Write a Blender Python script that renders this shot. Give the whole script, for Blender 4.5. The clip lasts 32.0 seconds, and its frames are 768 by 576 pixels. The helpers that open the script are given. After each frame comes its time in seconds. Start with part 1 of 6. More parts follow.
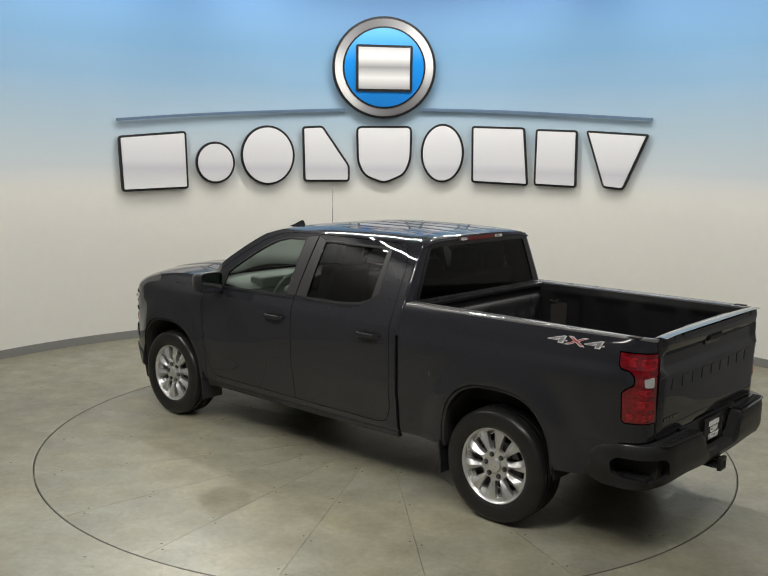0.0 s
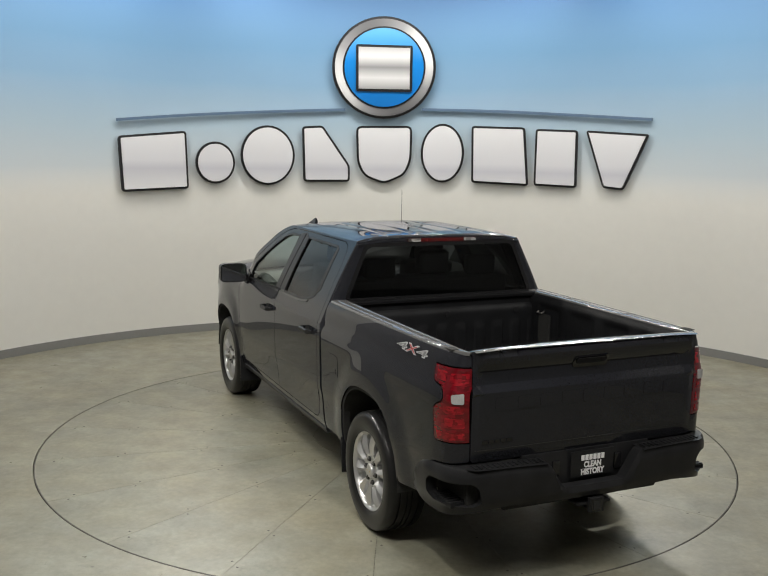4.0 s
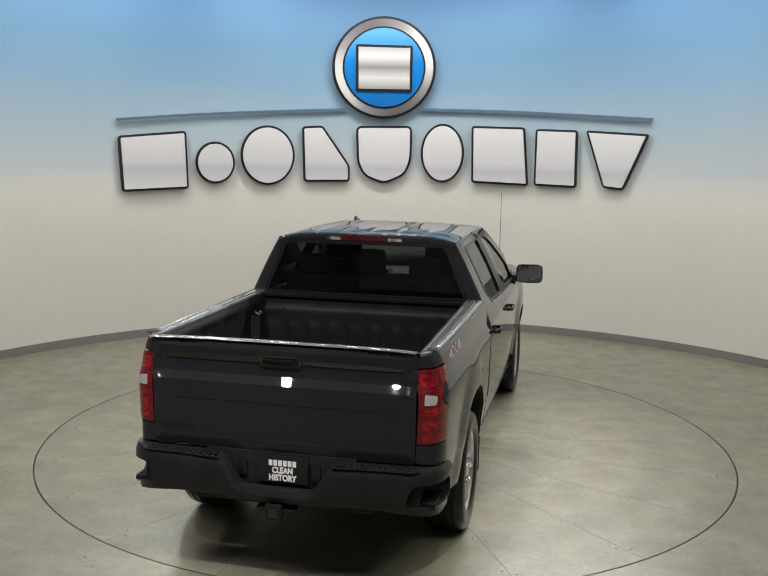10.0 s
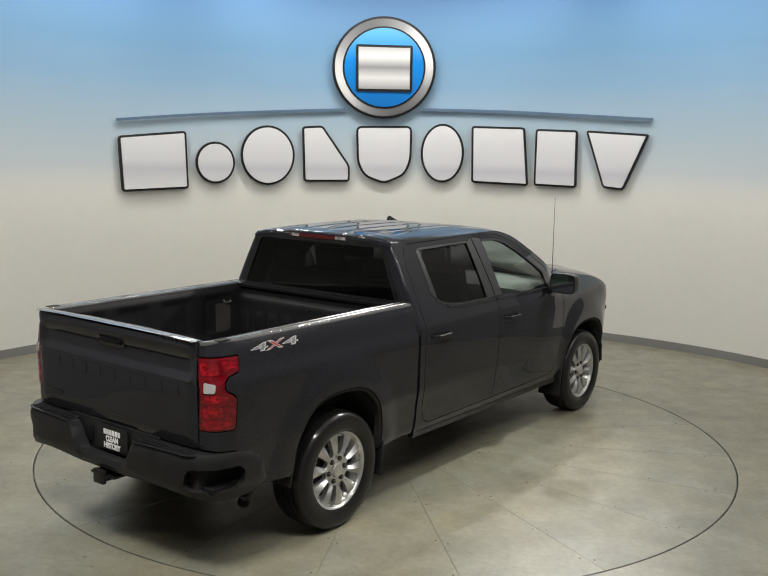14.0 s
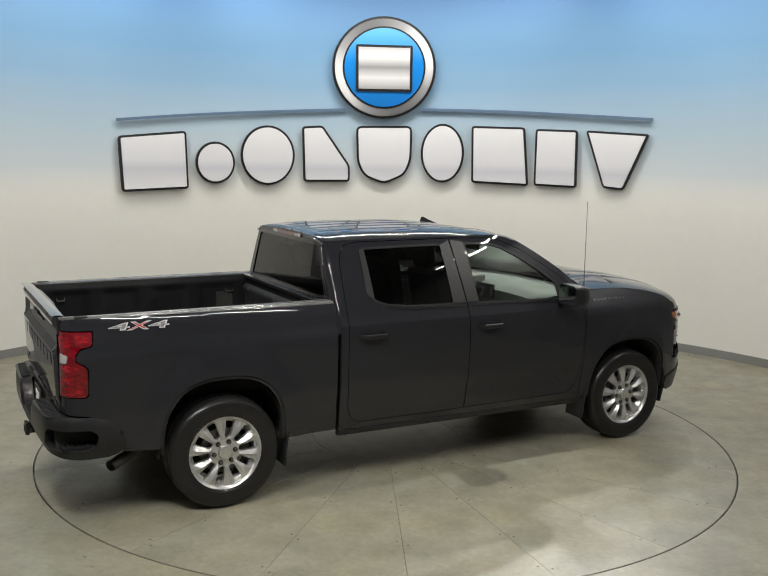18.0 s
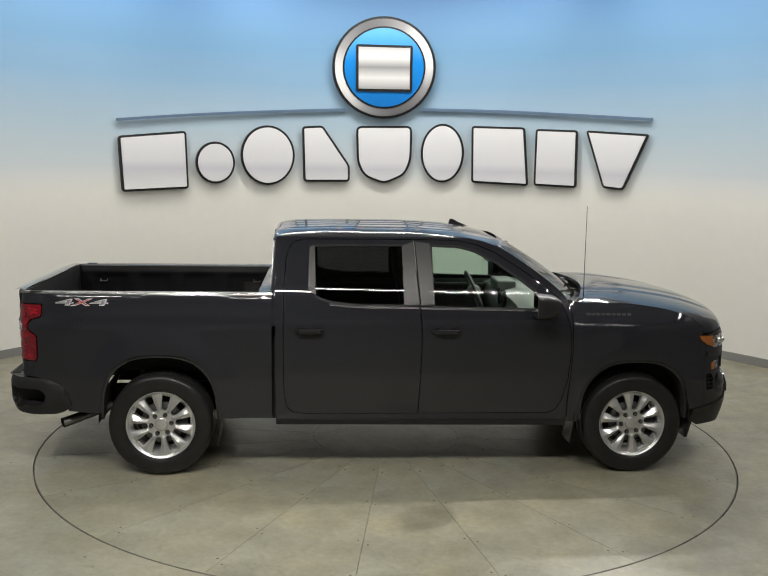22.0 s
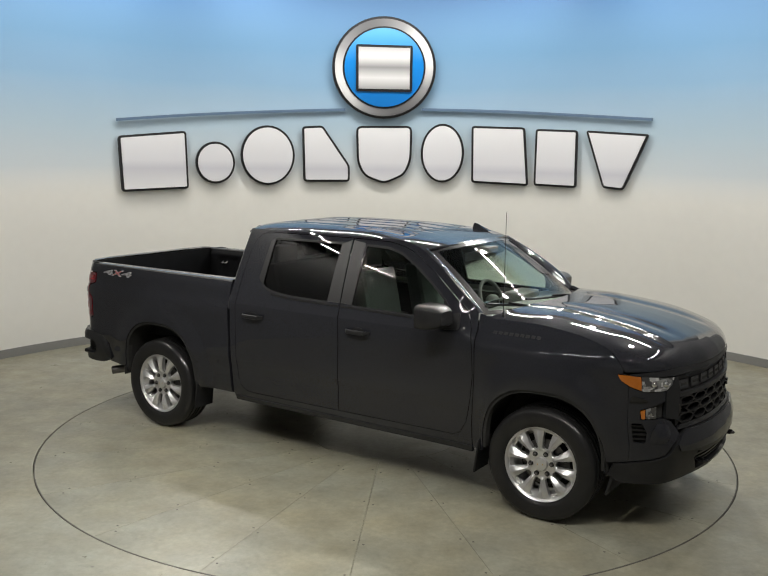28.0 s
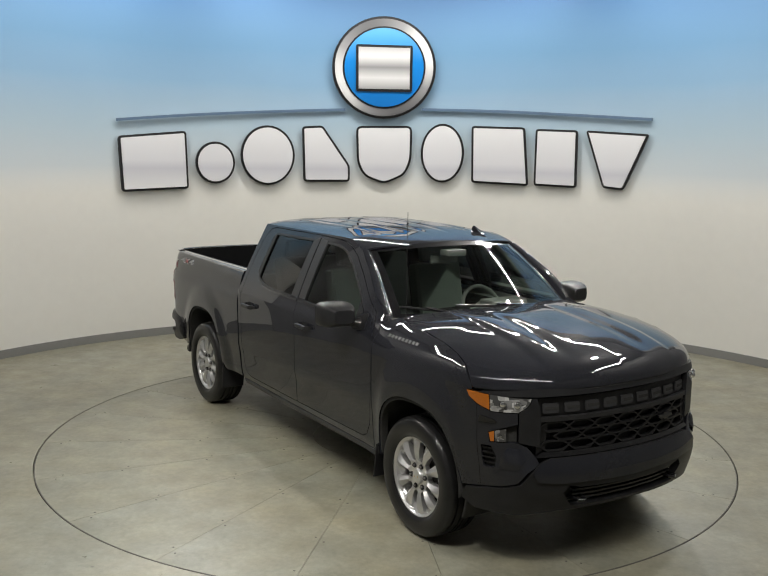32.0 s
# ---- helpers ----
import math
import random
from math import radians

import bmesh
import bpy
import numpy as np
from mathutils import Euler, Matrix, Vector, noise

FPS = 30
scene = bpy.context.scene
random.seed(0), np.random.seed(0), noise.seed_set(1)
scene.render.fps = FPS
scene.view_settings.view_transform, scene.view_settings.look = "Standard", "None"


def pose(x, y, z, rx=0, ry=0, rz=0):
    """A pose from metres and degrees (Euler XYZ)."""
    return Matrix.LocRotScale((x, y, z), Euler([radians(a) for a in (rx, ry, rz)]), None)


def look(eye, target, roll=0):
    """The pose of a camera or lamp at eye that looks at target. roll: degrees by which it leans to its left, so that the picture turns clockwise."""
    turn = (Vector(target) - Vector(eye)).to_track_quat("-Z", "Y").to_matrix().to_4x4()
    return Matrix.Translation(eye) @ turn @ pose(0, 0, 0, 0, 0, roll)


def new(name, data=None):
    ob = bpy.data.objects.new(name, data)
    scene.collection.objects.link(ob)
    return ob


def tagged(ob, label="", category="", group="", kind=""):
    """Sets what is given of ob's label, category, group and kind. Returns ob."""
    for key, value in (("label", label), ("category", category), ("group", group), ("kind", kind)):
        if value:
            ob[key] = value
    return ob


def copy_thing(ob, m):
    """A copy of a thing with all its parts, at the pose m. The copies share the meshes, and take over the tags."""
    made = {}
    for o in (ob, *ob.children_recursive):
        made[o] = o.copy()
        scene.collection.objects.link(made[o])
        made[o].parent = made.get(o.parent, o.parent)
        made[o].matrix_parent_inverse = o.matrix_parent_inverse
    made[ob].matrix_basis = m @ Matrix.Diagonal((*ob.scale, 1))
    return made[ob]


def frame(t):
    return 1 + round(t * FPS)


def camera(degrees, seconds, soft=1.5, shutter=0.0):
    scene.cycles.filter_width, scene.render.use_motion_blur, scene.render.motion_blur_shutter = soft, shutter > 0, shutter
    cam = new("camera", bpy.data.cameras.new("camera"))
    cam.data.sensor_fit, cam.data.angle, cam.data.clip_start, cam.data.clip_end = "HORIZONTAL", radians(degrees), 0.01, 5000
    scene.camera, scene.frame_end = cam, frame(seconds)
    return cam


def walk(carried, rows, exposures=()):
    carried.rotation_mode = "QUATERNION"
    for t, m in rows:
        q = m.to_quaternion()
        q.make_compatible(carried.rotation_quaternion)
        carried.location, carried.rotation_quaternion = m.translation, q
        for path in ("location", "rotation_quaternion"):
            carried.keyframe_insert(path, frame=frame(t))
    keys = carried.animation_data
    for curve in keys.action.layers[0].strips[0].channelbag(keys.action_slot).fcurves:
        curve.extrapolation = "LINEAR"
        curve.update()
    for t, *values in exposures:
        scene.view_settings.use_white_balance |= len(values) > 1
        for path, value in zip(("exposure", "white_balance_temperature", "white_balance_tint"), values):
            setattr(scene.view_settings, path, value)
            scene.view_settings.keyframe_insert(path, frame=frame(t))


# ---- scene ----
# ------------------------------------------------------------ camera
cam = camera(45.69, 32.0, soft=1.2)
EYE = Vector((0.0, -7.966, 2.560))
STAND = look(EYE, EYE + Vector((-0.0044, 0.9886, -0.1507)), 0.9)
# the camera opens up a little while the dark truck stands broadside
walk(cam, [(0, STAND), (32, STAND)], [(0, 0.60), (2.5, 0.58), (6, 0.44), (12, 0.44), (15, 0.55), (18, 0.61), (25, 0.62), (28, 0.60), (32, 0.53)])

# ------------------------------------------------------------ light
world = bpy.data.worlds.new("room_air")
world.use_nodes = True
world.node_tree.nodes["Background"].inputs[0].default_value = (0.9, 0.95, 1.0, 1)
world.node_tree.nodes["Background"].inputs[1].default_value = 0.02
scene.world = world

WALL_C = Vector((0.07, -0.41, 0))     # centre of the curved wall
WALL_R = 5.62
CEILING = 5.15
WARM = (1.0, 0.965, 0.90)
TUBE_W = 22.6        # watts per metre of tube
SPOT_W = 122.0


def tube(a, b, watts):
    """A ceiling light tube from a to b, shining down."""
    a, b = Vector(a), Vector(b)
    d = bpy.data.lights.new("light_tube", "AREA")
    d.shape, d.size, d.size_y = "RECTANGLE", (b - a).length, 0.035
    d.energy, d.color = watts * (b - a).length, WARM
    ob = new("light_tube", d)
    x = (b - a).normalized()
    z = Vector((0, 0, 1))
    y = z.cross(x)
    ob.matrix_world = Matrix.Translation((a + b) / 2) @ Matrix((x, y, z)).transposed().to_4x4()
    return ob


def spot(p, target, watts, size=0.22, spread=70, blend=0.7):
    d = bpy.data.lights.new("spot_lamp", "SPOT")
    d.energy, d.color, d.shadow_soft_size = watts * 4, WARM, size / 2
    d.spot_size, d.spot_blend = radians(spread), blend
    ob = new("spot_lamp", d)
    ob.matrix_world = look(p, target)
    return ob


TUBES = [((-4.4, -5.25, 5.06), (4.4, -5.25, 5.06), 0.58), ((-4.6, -2.4, 5.06), (-4.6, 1.0, 5.06), 0.85), ((4.6, -2.4, 5.06), (4.6, 1.0, 5.06), 0.85),
         ((-4.3, 1.8, 5.06), (-2.6, 3.9, 5.06), 1.0), ((4.3, 1.8, 5.06), (2.6, 3.9, 5.06), 1.0), ((-2.2, 4.2, 5.06), (2.2, 4.2, 5.06), 1.0)]
for a, b, k in TUBES:
    tube(a, b, TUBE_W * k)
# side lamps cross over the turntable; smaller ones stand at the back and along the front strip
SPOTS = [((-3.5, 0.9, 4.9), (1.2, -1.4, 0), 0.50, 0.12, 62), ((3.5, 0.9, 4.9), (-1.2, -1.4, 0), 1.20, 0.12, 62),
         ((2.1, 4.0, 4.85), (0.2, -1.0, 0.5), 0.50, 0.13, 62), ((3.0, 3.5, 4.85), (0.2, -1.0, 0.5), 0.50, 0.13, 62), ((-2.6, 3.7, 4.85), (0.0, -1.0, 0.5), 0.50, 0.13, 62),
         ((-2.3, -4.4, 4.85), (-1.5, -1.4, 0.0), 0.50, 0.10, 50), ((2.6, -4.3, 4.85), (1.2, -0.9, 0.2), 0.10, 0.08, 62),
         ((-1.1, -4.7, 4.85), (-0.6, -1.2, 0.2), 0.50, 0.06, 62), ((0.9, -4.7, 4.85), (0.2, -1.2, 0.2), 0.26, 0.06, 62)]
for p, q, k, size, spread in SPOTS:
    spot(p, q, SPOT_W * k, size, spread)
# ------------------------------------------------------------ materials
def material(name, color, rough=0.5, metal=0.0, vary=0.0, scale=8.0, bump=0.0, bump_scale=60.0, coat=0.0, spec=0.5, rough_vary=0.0):
    """A surface with two scales of colour variation and fine relief, in object space."""
    m = bpy.data.materials.new(name)
    m.use_nodes = True
    nt = m.node_tree
    bs = nt.nodes["Principled BSDF"]
    bs.inputs["Base Color"].default_value = (*color, 1)
    bs.inputs["Roughness"].default_value = rough
    bs.inputs["Metallic"].default_value = metal
    bs.inputs["Coat Weight"].default_value = coat
    bs.inputs["Coat Roughness"].default_value = 0.03
    bs.inputs["Specular IOR Level"].default_value = spec
    tc = nt.nodes.new("ShaderNodeTexCoord")
    if vary:
        big = nt.nodes.new("ShaderNodeTexNoise")
        big.inputs["Scale"].default_value, big.inputs["Detail"].default_value = scale * 0.2, 4
        fine = nt.nodes.new("ShaderNodeTexNoise")
        fine.inputs["Scale"].default_value, fine.inputs["Detail"].default_value = scale * 4, 6
        mix = nt.nodes.new("ShaderNodeMath")
        mix.operation = "MULTIPLY_ADD"
        mix.inputs[1].default_value = 0.5
        ramp = nt.nodes.new("ShaderNodeValToRGB")
        lo = [max(0, c * (1 - vary)) for c in color]
        hi = [min(1, c * (1 + vary)) for c in color]
        ramp.color_ramp.elements[0].color, ramp.color_ramp.elements[1].color = (*lo, 1), (*hi, 1)
        ramp.color_ramp.elements[0].position, ramp.color_ramp.elements[1].position = 0.45, 1.05
        for n in (big, fine):
            nt.links.new(tc.outputs["Object"], n.inputs["Vector"])
        nt.links.new(fine.outputs[0], mix.inputs[0])
        nt.links.new(big.outputs[0], mix.inputs[2])
        nt.links.new(mix.outputs[0], ramp.inputs[0])
        nt.links.new(ramp.outputs[0], bs.inputs["Base Color"])
        if rough_vary:
            mr = nt.nodes.new("ShaderNodeMapRange")
            mr.inputs["From Min"].default_value, mr.inputs["From Max"].default_value = 0.4, 1.0
            mr.inputs["To Min"].default_value, mr.inputs["To Max"].default_value = rough - rough_vary, rough + rough_vary
            nt.links.new(mix.outputs[0], mr.inputs["Value"])
            nt.links.new(mr.outputs[0], bs.inputs["Roughness"])
    if bump:
        nz = nt.nodes.new("ShaderNodeTexNoise")
        nz.inputs["Scale"].default_value, nz.inputs["Detail"].default_value = bump_scale, 5
        bp = nt.nodes.new("ShaderNodeBump")
        bp.inputs["Strength"].default_value, bp.inputs["Distance"].default_value = bump, 0.004
        nt.links.new(tc.outputs["Object"], nz.inputs["Vector"])
        nt.links.new(nz.outputs[0], bp.inputs["Height"])
        nt.links.new(bp.outputs[0], bs.inputs["Normal"])
    return m


def glass(name, tint, rough=0.0, base=0.04):
    """Thin tinted automotive glass: straight transmission in its tint, with a mirror gloss on top."""
    m = bpy.data.materials.new(name)
    m.use_nodes = True
    nt = m.node_tree
    nt.nodes.remove(nt.nodes["Principled BSDF"])
    tr = nt.nodes.new("ShaderNodeBsdfTransparent")
    tr.inputs[0].default_value = (*tint, 1)
    gl = nt.nodes.new("ShaderNodeBsdfGlossy")
    gl.inputs["Roughness"].default_value = rough
    fr = nt.nodes.new("ShaderNodeFresnel")
    fr.inputs[0].default_value = 1.50
    mx = nt.nodes.new("ShaderNodeMixShader")
    nt.links.new(fr.outputs[0], mx.inputs[0])
    nt.links.new(tr.outputs[0], mx.inputs[1])
    nt.links.new(gl.outputs[0], mx.inputs[2])
    nt.links.new(mx.outputs[0], nt.nodes["Material Output"].inputs[0])
    return m


def sky_wall():
    """Off-white wall paint that turns into a printed sky towards the top."""
    m = material("wall_paint", (0.80, 0.79, 0.75), 0.6, vary=0.03, scale=2.0, bump=0.06, bump_scale=90)
    nt = m.node_tree
    bs = nt.nodes["Principled BSDF"]
    old = bs.inputs["Base Color"].links[0].from_socket
    tc = nt.nodes.new("ShaderNodeTexCoord")
    sp = nt.nodes.new("ShaderNodeSeparateXYZ")
    nz = nt.nodes.new("ShaderNodeTexNoise")
    nz.inputs["Scale"].default_value, nz.inputs["Detail"].default_value = 0.5, 2
    ad = nt.nodes.new("ShaderNodeMath")
    ad.operation = "MULTIPLY_ADD"
    ad.inputs[1].default_value = 0.22
    mr = nt.nodes.new("ShaderNodeMapRange")
    mr.inputs["From Min"].default_value, mr.inputs["From Max"].default_value = 1.86, 4.76
    ramp = nt.nodes.new("ShaderNodeValToRGB")
    e = ramp.color_ramp.elements
    e[0].position, e[0].color = 0.0, (0.80, 0.79, 0.75, 1)
    e[1].position, e[1].color = 1.0, (0.050, 0.138, 0.287, 1)
    for pos, col in ((0.14, (0.66, 0.70, 0.725)), (0.36, (0.41, 0.525, 0.615)), (0.58, (0.200, 0.340, 0.495)), (0.74, (0.115, 0.240, 0.390))):
        k = e.new(pos)
        k.color = (*col, 1)
    fac = nt.nodes.new("ShaderNodeMapRange")
    fac.inputs["From Min"].default_value, fac.inputs["From Max"].default_value = 1.9, 2.3
    back = nt.nodes.new("ShaderNodeMapRange")
    back.inputs["From Min"].default_value, back.inputs["From Max"].default_value = 2.35, 2.65
    both = nt.nodes.new("ShaderNodeMath")
    both.operation = "MULTIPLY"
    mix = nt.nodes.new("ShaderNodeMix")
    mix.data_type = "RGBA"
    nt.links.new(tc.outputs["Object"], sp.inputs[0])
    nt.links.new(tc.outputs["Object"], nz.inputs["Vector"])
    nt.links.new(nz.outputs[0], ad.inputs[0])
    nt.links.new(sp.outputs["Z"], ad.inputs[2])
    nt.links.new(ad.outputs[0], mr.inputs["Value"])
    nt.links.new(mr.outputs[0], ramp.inputs[0])
    nt.links.new(sp.outputs["Z"], fac.inputs["Value"])
    nt.links.new(sp.outputs["Y"], back.inputs["Value"])
    nt.links.new(fac.outputs[0], both.inputs[0])
    nt.links.new(back.outputs[0], both.inputs[1])
    nt.links.new(both.outputs[0], mix.inputs["Factor"])
    nt.links.new(old, mix.inputs["A"])
    nt.links.new(ramp.outputs[0], mix.inputs["B"])
    # charcoal beside and above the printed sky: unseen darkening to dim reflections on paint
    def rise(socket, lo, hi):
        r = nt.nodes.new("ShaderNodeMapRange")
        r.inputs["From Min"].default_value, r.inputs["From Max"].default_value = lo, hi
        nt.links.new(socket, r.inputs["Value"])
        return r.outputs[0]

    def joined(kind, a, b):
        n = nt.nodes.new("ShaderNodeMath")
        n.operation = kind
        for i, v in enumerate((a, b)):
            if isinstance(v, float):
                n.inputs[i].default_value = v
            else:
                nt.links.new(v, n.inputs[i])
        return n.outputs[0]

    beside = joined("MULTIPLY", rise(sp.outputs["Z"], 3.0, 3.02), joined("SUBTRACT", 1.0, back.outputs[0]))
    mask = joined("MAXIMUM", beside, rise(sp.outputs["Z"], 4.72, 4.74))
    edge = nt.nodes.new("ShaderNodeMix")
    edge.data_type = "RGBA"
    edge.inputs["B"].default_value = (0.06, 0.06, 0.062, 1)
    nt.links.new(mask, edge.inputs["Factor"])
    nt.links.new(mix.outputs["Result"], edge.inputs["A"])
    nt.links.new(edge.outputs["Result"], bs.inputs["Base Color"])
    return m


def concrete(name, color, rough=0.34):
    """Polished concrete: cloudy tone at three scales, old stains, dark specks and an uneven sheen."""
    m = material(name, color, rough)
    nt = m.node_tree
    bs = nt.nodes["Principled BSDF"]
    tc = nt.nodes.new("ShaderNodeTexCoord")

    def cloud(scale, detail, lo, hi, f0=0.3, f1=0.7, gain=0.65):
        n = nt.nodes.new("ShaderNodeTexNoise")
        n.inputs["Scale"].default_value, n.inputs["Detail"].default_value, n.inputs["Roughness"].default_value = scale, detail, gain
        r = nt.nodes.new("ShaderNodeMapRange")
        r.inputs["From Min"].default_value, r.inputs["From Max"].default_value = f0, f1
        r.inputs["To Min"].default_value, r.inputs["To Max"].default_value = lo, hi
        nt.links.new(tc.outputs["Object"], n.inputs["Vector"])
        nt.links.new(n.outputs[0], r.inputs["Value"])
        return r.outputs[0]

    def times(a, b):
        mu = nt.nodes.new("ShaderNodeMath")
        mu.operation = "MULTIPLY"
        nt.links.new(a, mu.inputs[0])
        nt.links.new(b, mu.inputs[1])
        return mu.outputs[0]

    sk = nt.nodes.new("ShaderNodeTexVoronoi")
    sk.inputs["Scale"].default_value = 2.6
    sm = nt.nodes.new("ShaderNodeMapRange")
    sm.inputs["From Min"].default_value, sm.inputs["From Max"].default_value = 0.010, 0.035
    sm.inputs["To Min"].default_value, sm.inputs["To Max"].default_value = 0.45, 1.0
    nt.links.new(tc.outputs["Object"], sk.inputs["Vector"])
    nt.links.new(sk.outputs["Distance"], sm.inputs["Value"])
    tone = times(times(cloud(0.8, 3, 0.90, 1.10), cloud(3.2, 8, 0.78, 1.20, gain=0.72)), times(cloud(22, 6, 0.86, 1.14), cloud(1.7, 9, 0.72, 1.0, 0.30, 0.42, 0.75)))
    tone = times(tone, sm.outputs[0])
    tint = nt.nodes.new("ShaderNodeMix")
    tint.data_type = "RGBA"
    tint.inputs["A"].default_value = (color[0] * 1.03, color[1] * 0.99, color[2] * 0.93, 1)
    tint.inputs["B"].default_value = (color[0] * 0.97, color[1] * 1.01, color[2] * 1.10, 1)
    nt.links.new(cloud(1.2, 4, 0.0, 1.0), tint.inputs["Factor"])
    mx = nt.nodes.new("ShaderNodeVectorMath")
    mx.operation = "SCALE"
    nt.links.new(tint.outputs["Result"], mx.inputs[0])
    nt.links.new(tone, mx.inputs["Scale"])
    nt.links.new(mx.outputs[0], bs.inputs["Base Color"])
    nt.links.new(cloud(4.0, 6, rough - 0.07, rough + 0.10), bs.inputs["Roughness"])
    return m


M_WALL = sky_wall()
M_FLOOR = concrete("polished_concrete", (0.196, 0.188, 0.140))
M_DISC = concrete("polished_concrete_disc", (0.202, 0.194, 0.144))
M_JOINT = material("joint_filler", (0.09, 0.085, 0.075), 0.8, vary=0.3, scale=20)
M_BASE = material("grey_vinyl_base", (0.24, 0.24, 0.235), 0.45, vary=0.06, scale=6)
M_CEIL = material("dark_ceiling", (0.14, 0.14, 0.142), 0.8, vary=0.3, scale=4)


def printed(name, stops, around=None, low=0.0, high=1.0, turns=2):
    """A print that shades from tone to tone: up the wall between two heights, or round a centre (x, z)."""
    m = material(name, (0.8, 0.8, 0.8), 0.4)
    nt = m.node_tree
    tc, sp = nt.nodes.new("ShaderNodeTexCoord"), nt.nodes.new("ShaderNodeSeparateXYZ")
    nt.links.new(tc.outputs["Object"], sp.inputs[0])

    def maths(kind, a, b):
        n = nt.nodes.new("ShaderNodeMath")
        n.operation = kind
        for i, v in enumerate((a, b)):
            if isinstance(v, float):
                n.inputs[i].default_value = v
            else:
                nt.links.new(v, n.inputs[i])
        return n.outputs[0]

    if around:
        ang = maths("ARCTAN2", maths("SUBTRACT", sp.outputs["Z"], around[1]), maths("SUBTRACT", sp.outputs["X"], around[0]))
        value = maths("MULTIPLY_ADD", maths("SINE", maths("ADD", maths("MULTIPLY", ang, float(turns)), 0.9), 0.0), 0.5)
        value.node.inputs[2].default_value = 0.5
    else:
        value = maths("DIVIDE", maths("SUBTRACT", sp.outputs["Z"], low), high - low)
    ramp = nt.nodes.new("ShaderNodeValToRGB")
    e = ramp.color_ramp.elements
    e[0].position, e[0].color = stops[0][0], (*stops[0][1], 1)
    e[1].position, e[1].color = stops[-1][0], (*stops[-1][1], 1)
    for pos, col in stops[1:-1]:
        e.new(pos).color = (*col, 1)
    nt.links.new(value, ramp.inputs[0])
    nt.links.new(ramp.outputs[0], nt.nodes["Principled BSDF"].inputs["Base Color"])
    return m


# sign faces: the silver's metal sheen is put into the print's tones
M_SILVER = printed("silver_sheen_print", ((0.0, (0.84, 0.84, 0.85)), (0.30, (0.62, 0.62, 0.68)), (0.42, (0.74, 0.74, 0.78)), (1.0, (0.82, 0.82, 0.84))), low=2.0, high=2.88)
M_OUTLINE = material("black_lacquer", (0.012, 0.012, 0.014), 0.4, vary=0.2, scale=10)
M_BLUE = printed("blue_print", ((0.0, (0.0, 0.14, 0.46)), (0.55, (0.0, 0.19, 0.56)), (1.0, (0.12, 0.38, 0.72))), low=3.1, high=4.3)
# emblem ring and steel block: metallic highlights drawn as bands of tone
M_RINGSILVER = printed("cast_silver_sheen_print", ((0.0, (0.12, 0.12, 0.125)), (0.5, (0.26, 0.26, 0.27)), (1.0, (0.68, 0.68, 0.68))), around=(-0.11, 3.686), turns=2)
M_STEELPRINT = printed("steel_sheen_print", ((0.0, (0.24, 0.24, 0.25)), (0.3, (0.62, 0.62, 0.62)), (0.52, (0.24, 0.24, 0.25)), (0.75, (0.66, 0.66, 0.66)), (1.0, (0.34, 0.34, 0.35))), low=3.35, high=4.0)
M_SLATE = material("slate_blue_metal", (0.10, 0.16, 0.25), 0.4, vary=0.1, scale=8)
M_PLAIN = material("off_white_paint", (0.76, 0.75, 0.71), 0.6, vary=0.04, scale=2.0, bump=0.06, bump_scale=90)
M_GREYCEIL = material("grey_ceiling_paint", (0.20, 0.20, 0.20), 0.7, vary=0.08, scale=2.0)
M_LAMP = material("lamp_housing", (0.03, 0.03, 0.032), 0.5, vary=0.2, scale=20)


def car_paint():
    """Dark blue-grey metallic paint with fine flakes under a glossy clear coat."""
    m = material("dark_blue_paint", (0.0146, 0.0153, 0.0190), 0.30, vary=0.15, scale=500, coat=1.0, spec=0.004)
    m.node_tree.nodes["Principled BSDF"].inputs["Coat Roughness"].default_value = 0.012
    m.node_tree.nodes["Principled BSDF"].inputs["Coat IOR"].default_value = 1.50
    return m


M_PAINT = car_paint()
M_TRIM = material("black_plastic", (0.0145, 0.0147, 0.0158), 0.46, vary=0.25, scale=40, bump=0.04, bump_scale=500, spec=0.10, coat=0.4)
M_LETTER = material("dark_grey_plastic", (0.032, 0.032, 0.034), 0.4, vary=0.15, scale=40, spec=0.3)
M_GRILLE = material("grille_plastic", (0.010, 0.010, 0.0105), 0.38, vary=0.2, scale=40, spec=0.3)
M_GLOSS = material("gloss_black_plastic", (0.008, 0.008, 0.009), 0.18, vary=0.2, scale=30, coat=0.4)
M_PILLAR = material("satin_pillar_film", (0.020, 0.020, 0.021), 0.35, vary=0.1, scale=40, spec=0.3)
M_LINER = material("bed_liner", (0.009, 0.0094, 0.0105), 0.5, vary=0.3, scale=30, bump=0.2, bump_scale=260, spec=0.15)
M_CAP = material("grey_rail_plastic", (0.10, 0.10, 0.10), 0.16, vary=0.15, scale=30, spec=0.8, coat=0.6)
M_UNDER = material("underbody", (0.030, 0.030, 0.029), 0.85, vary=0.4, scale=15, spec=0.1)
M_RUBBER = material("tyre_rubber", (0.011, 0.011, 0.0113), 0.45, vary=0.3, scale=30, bump=0.06, bump_scale=220, spec=0.10, coat=0.45)
M_RUBBER.node_tree.nodes["Principled BSDF"].inputs["Coat Roughness"].default_value = 0.16
M_ALLOY = material("silver_alloy", (0.58, 0.58, 0.58), 0.30, metal=0.8, vary=0.06, scale=60)
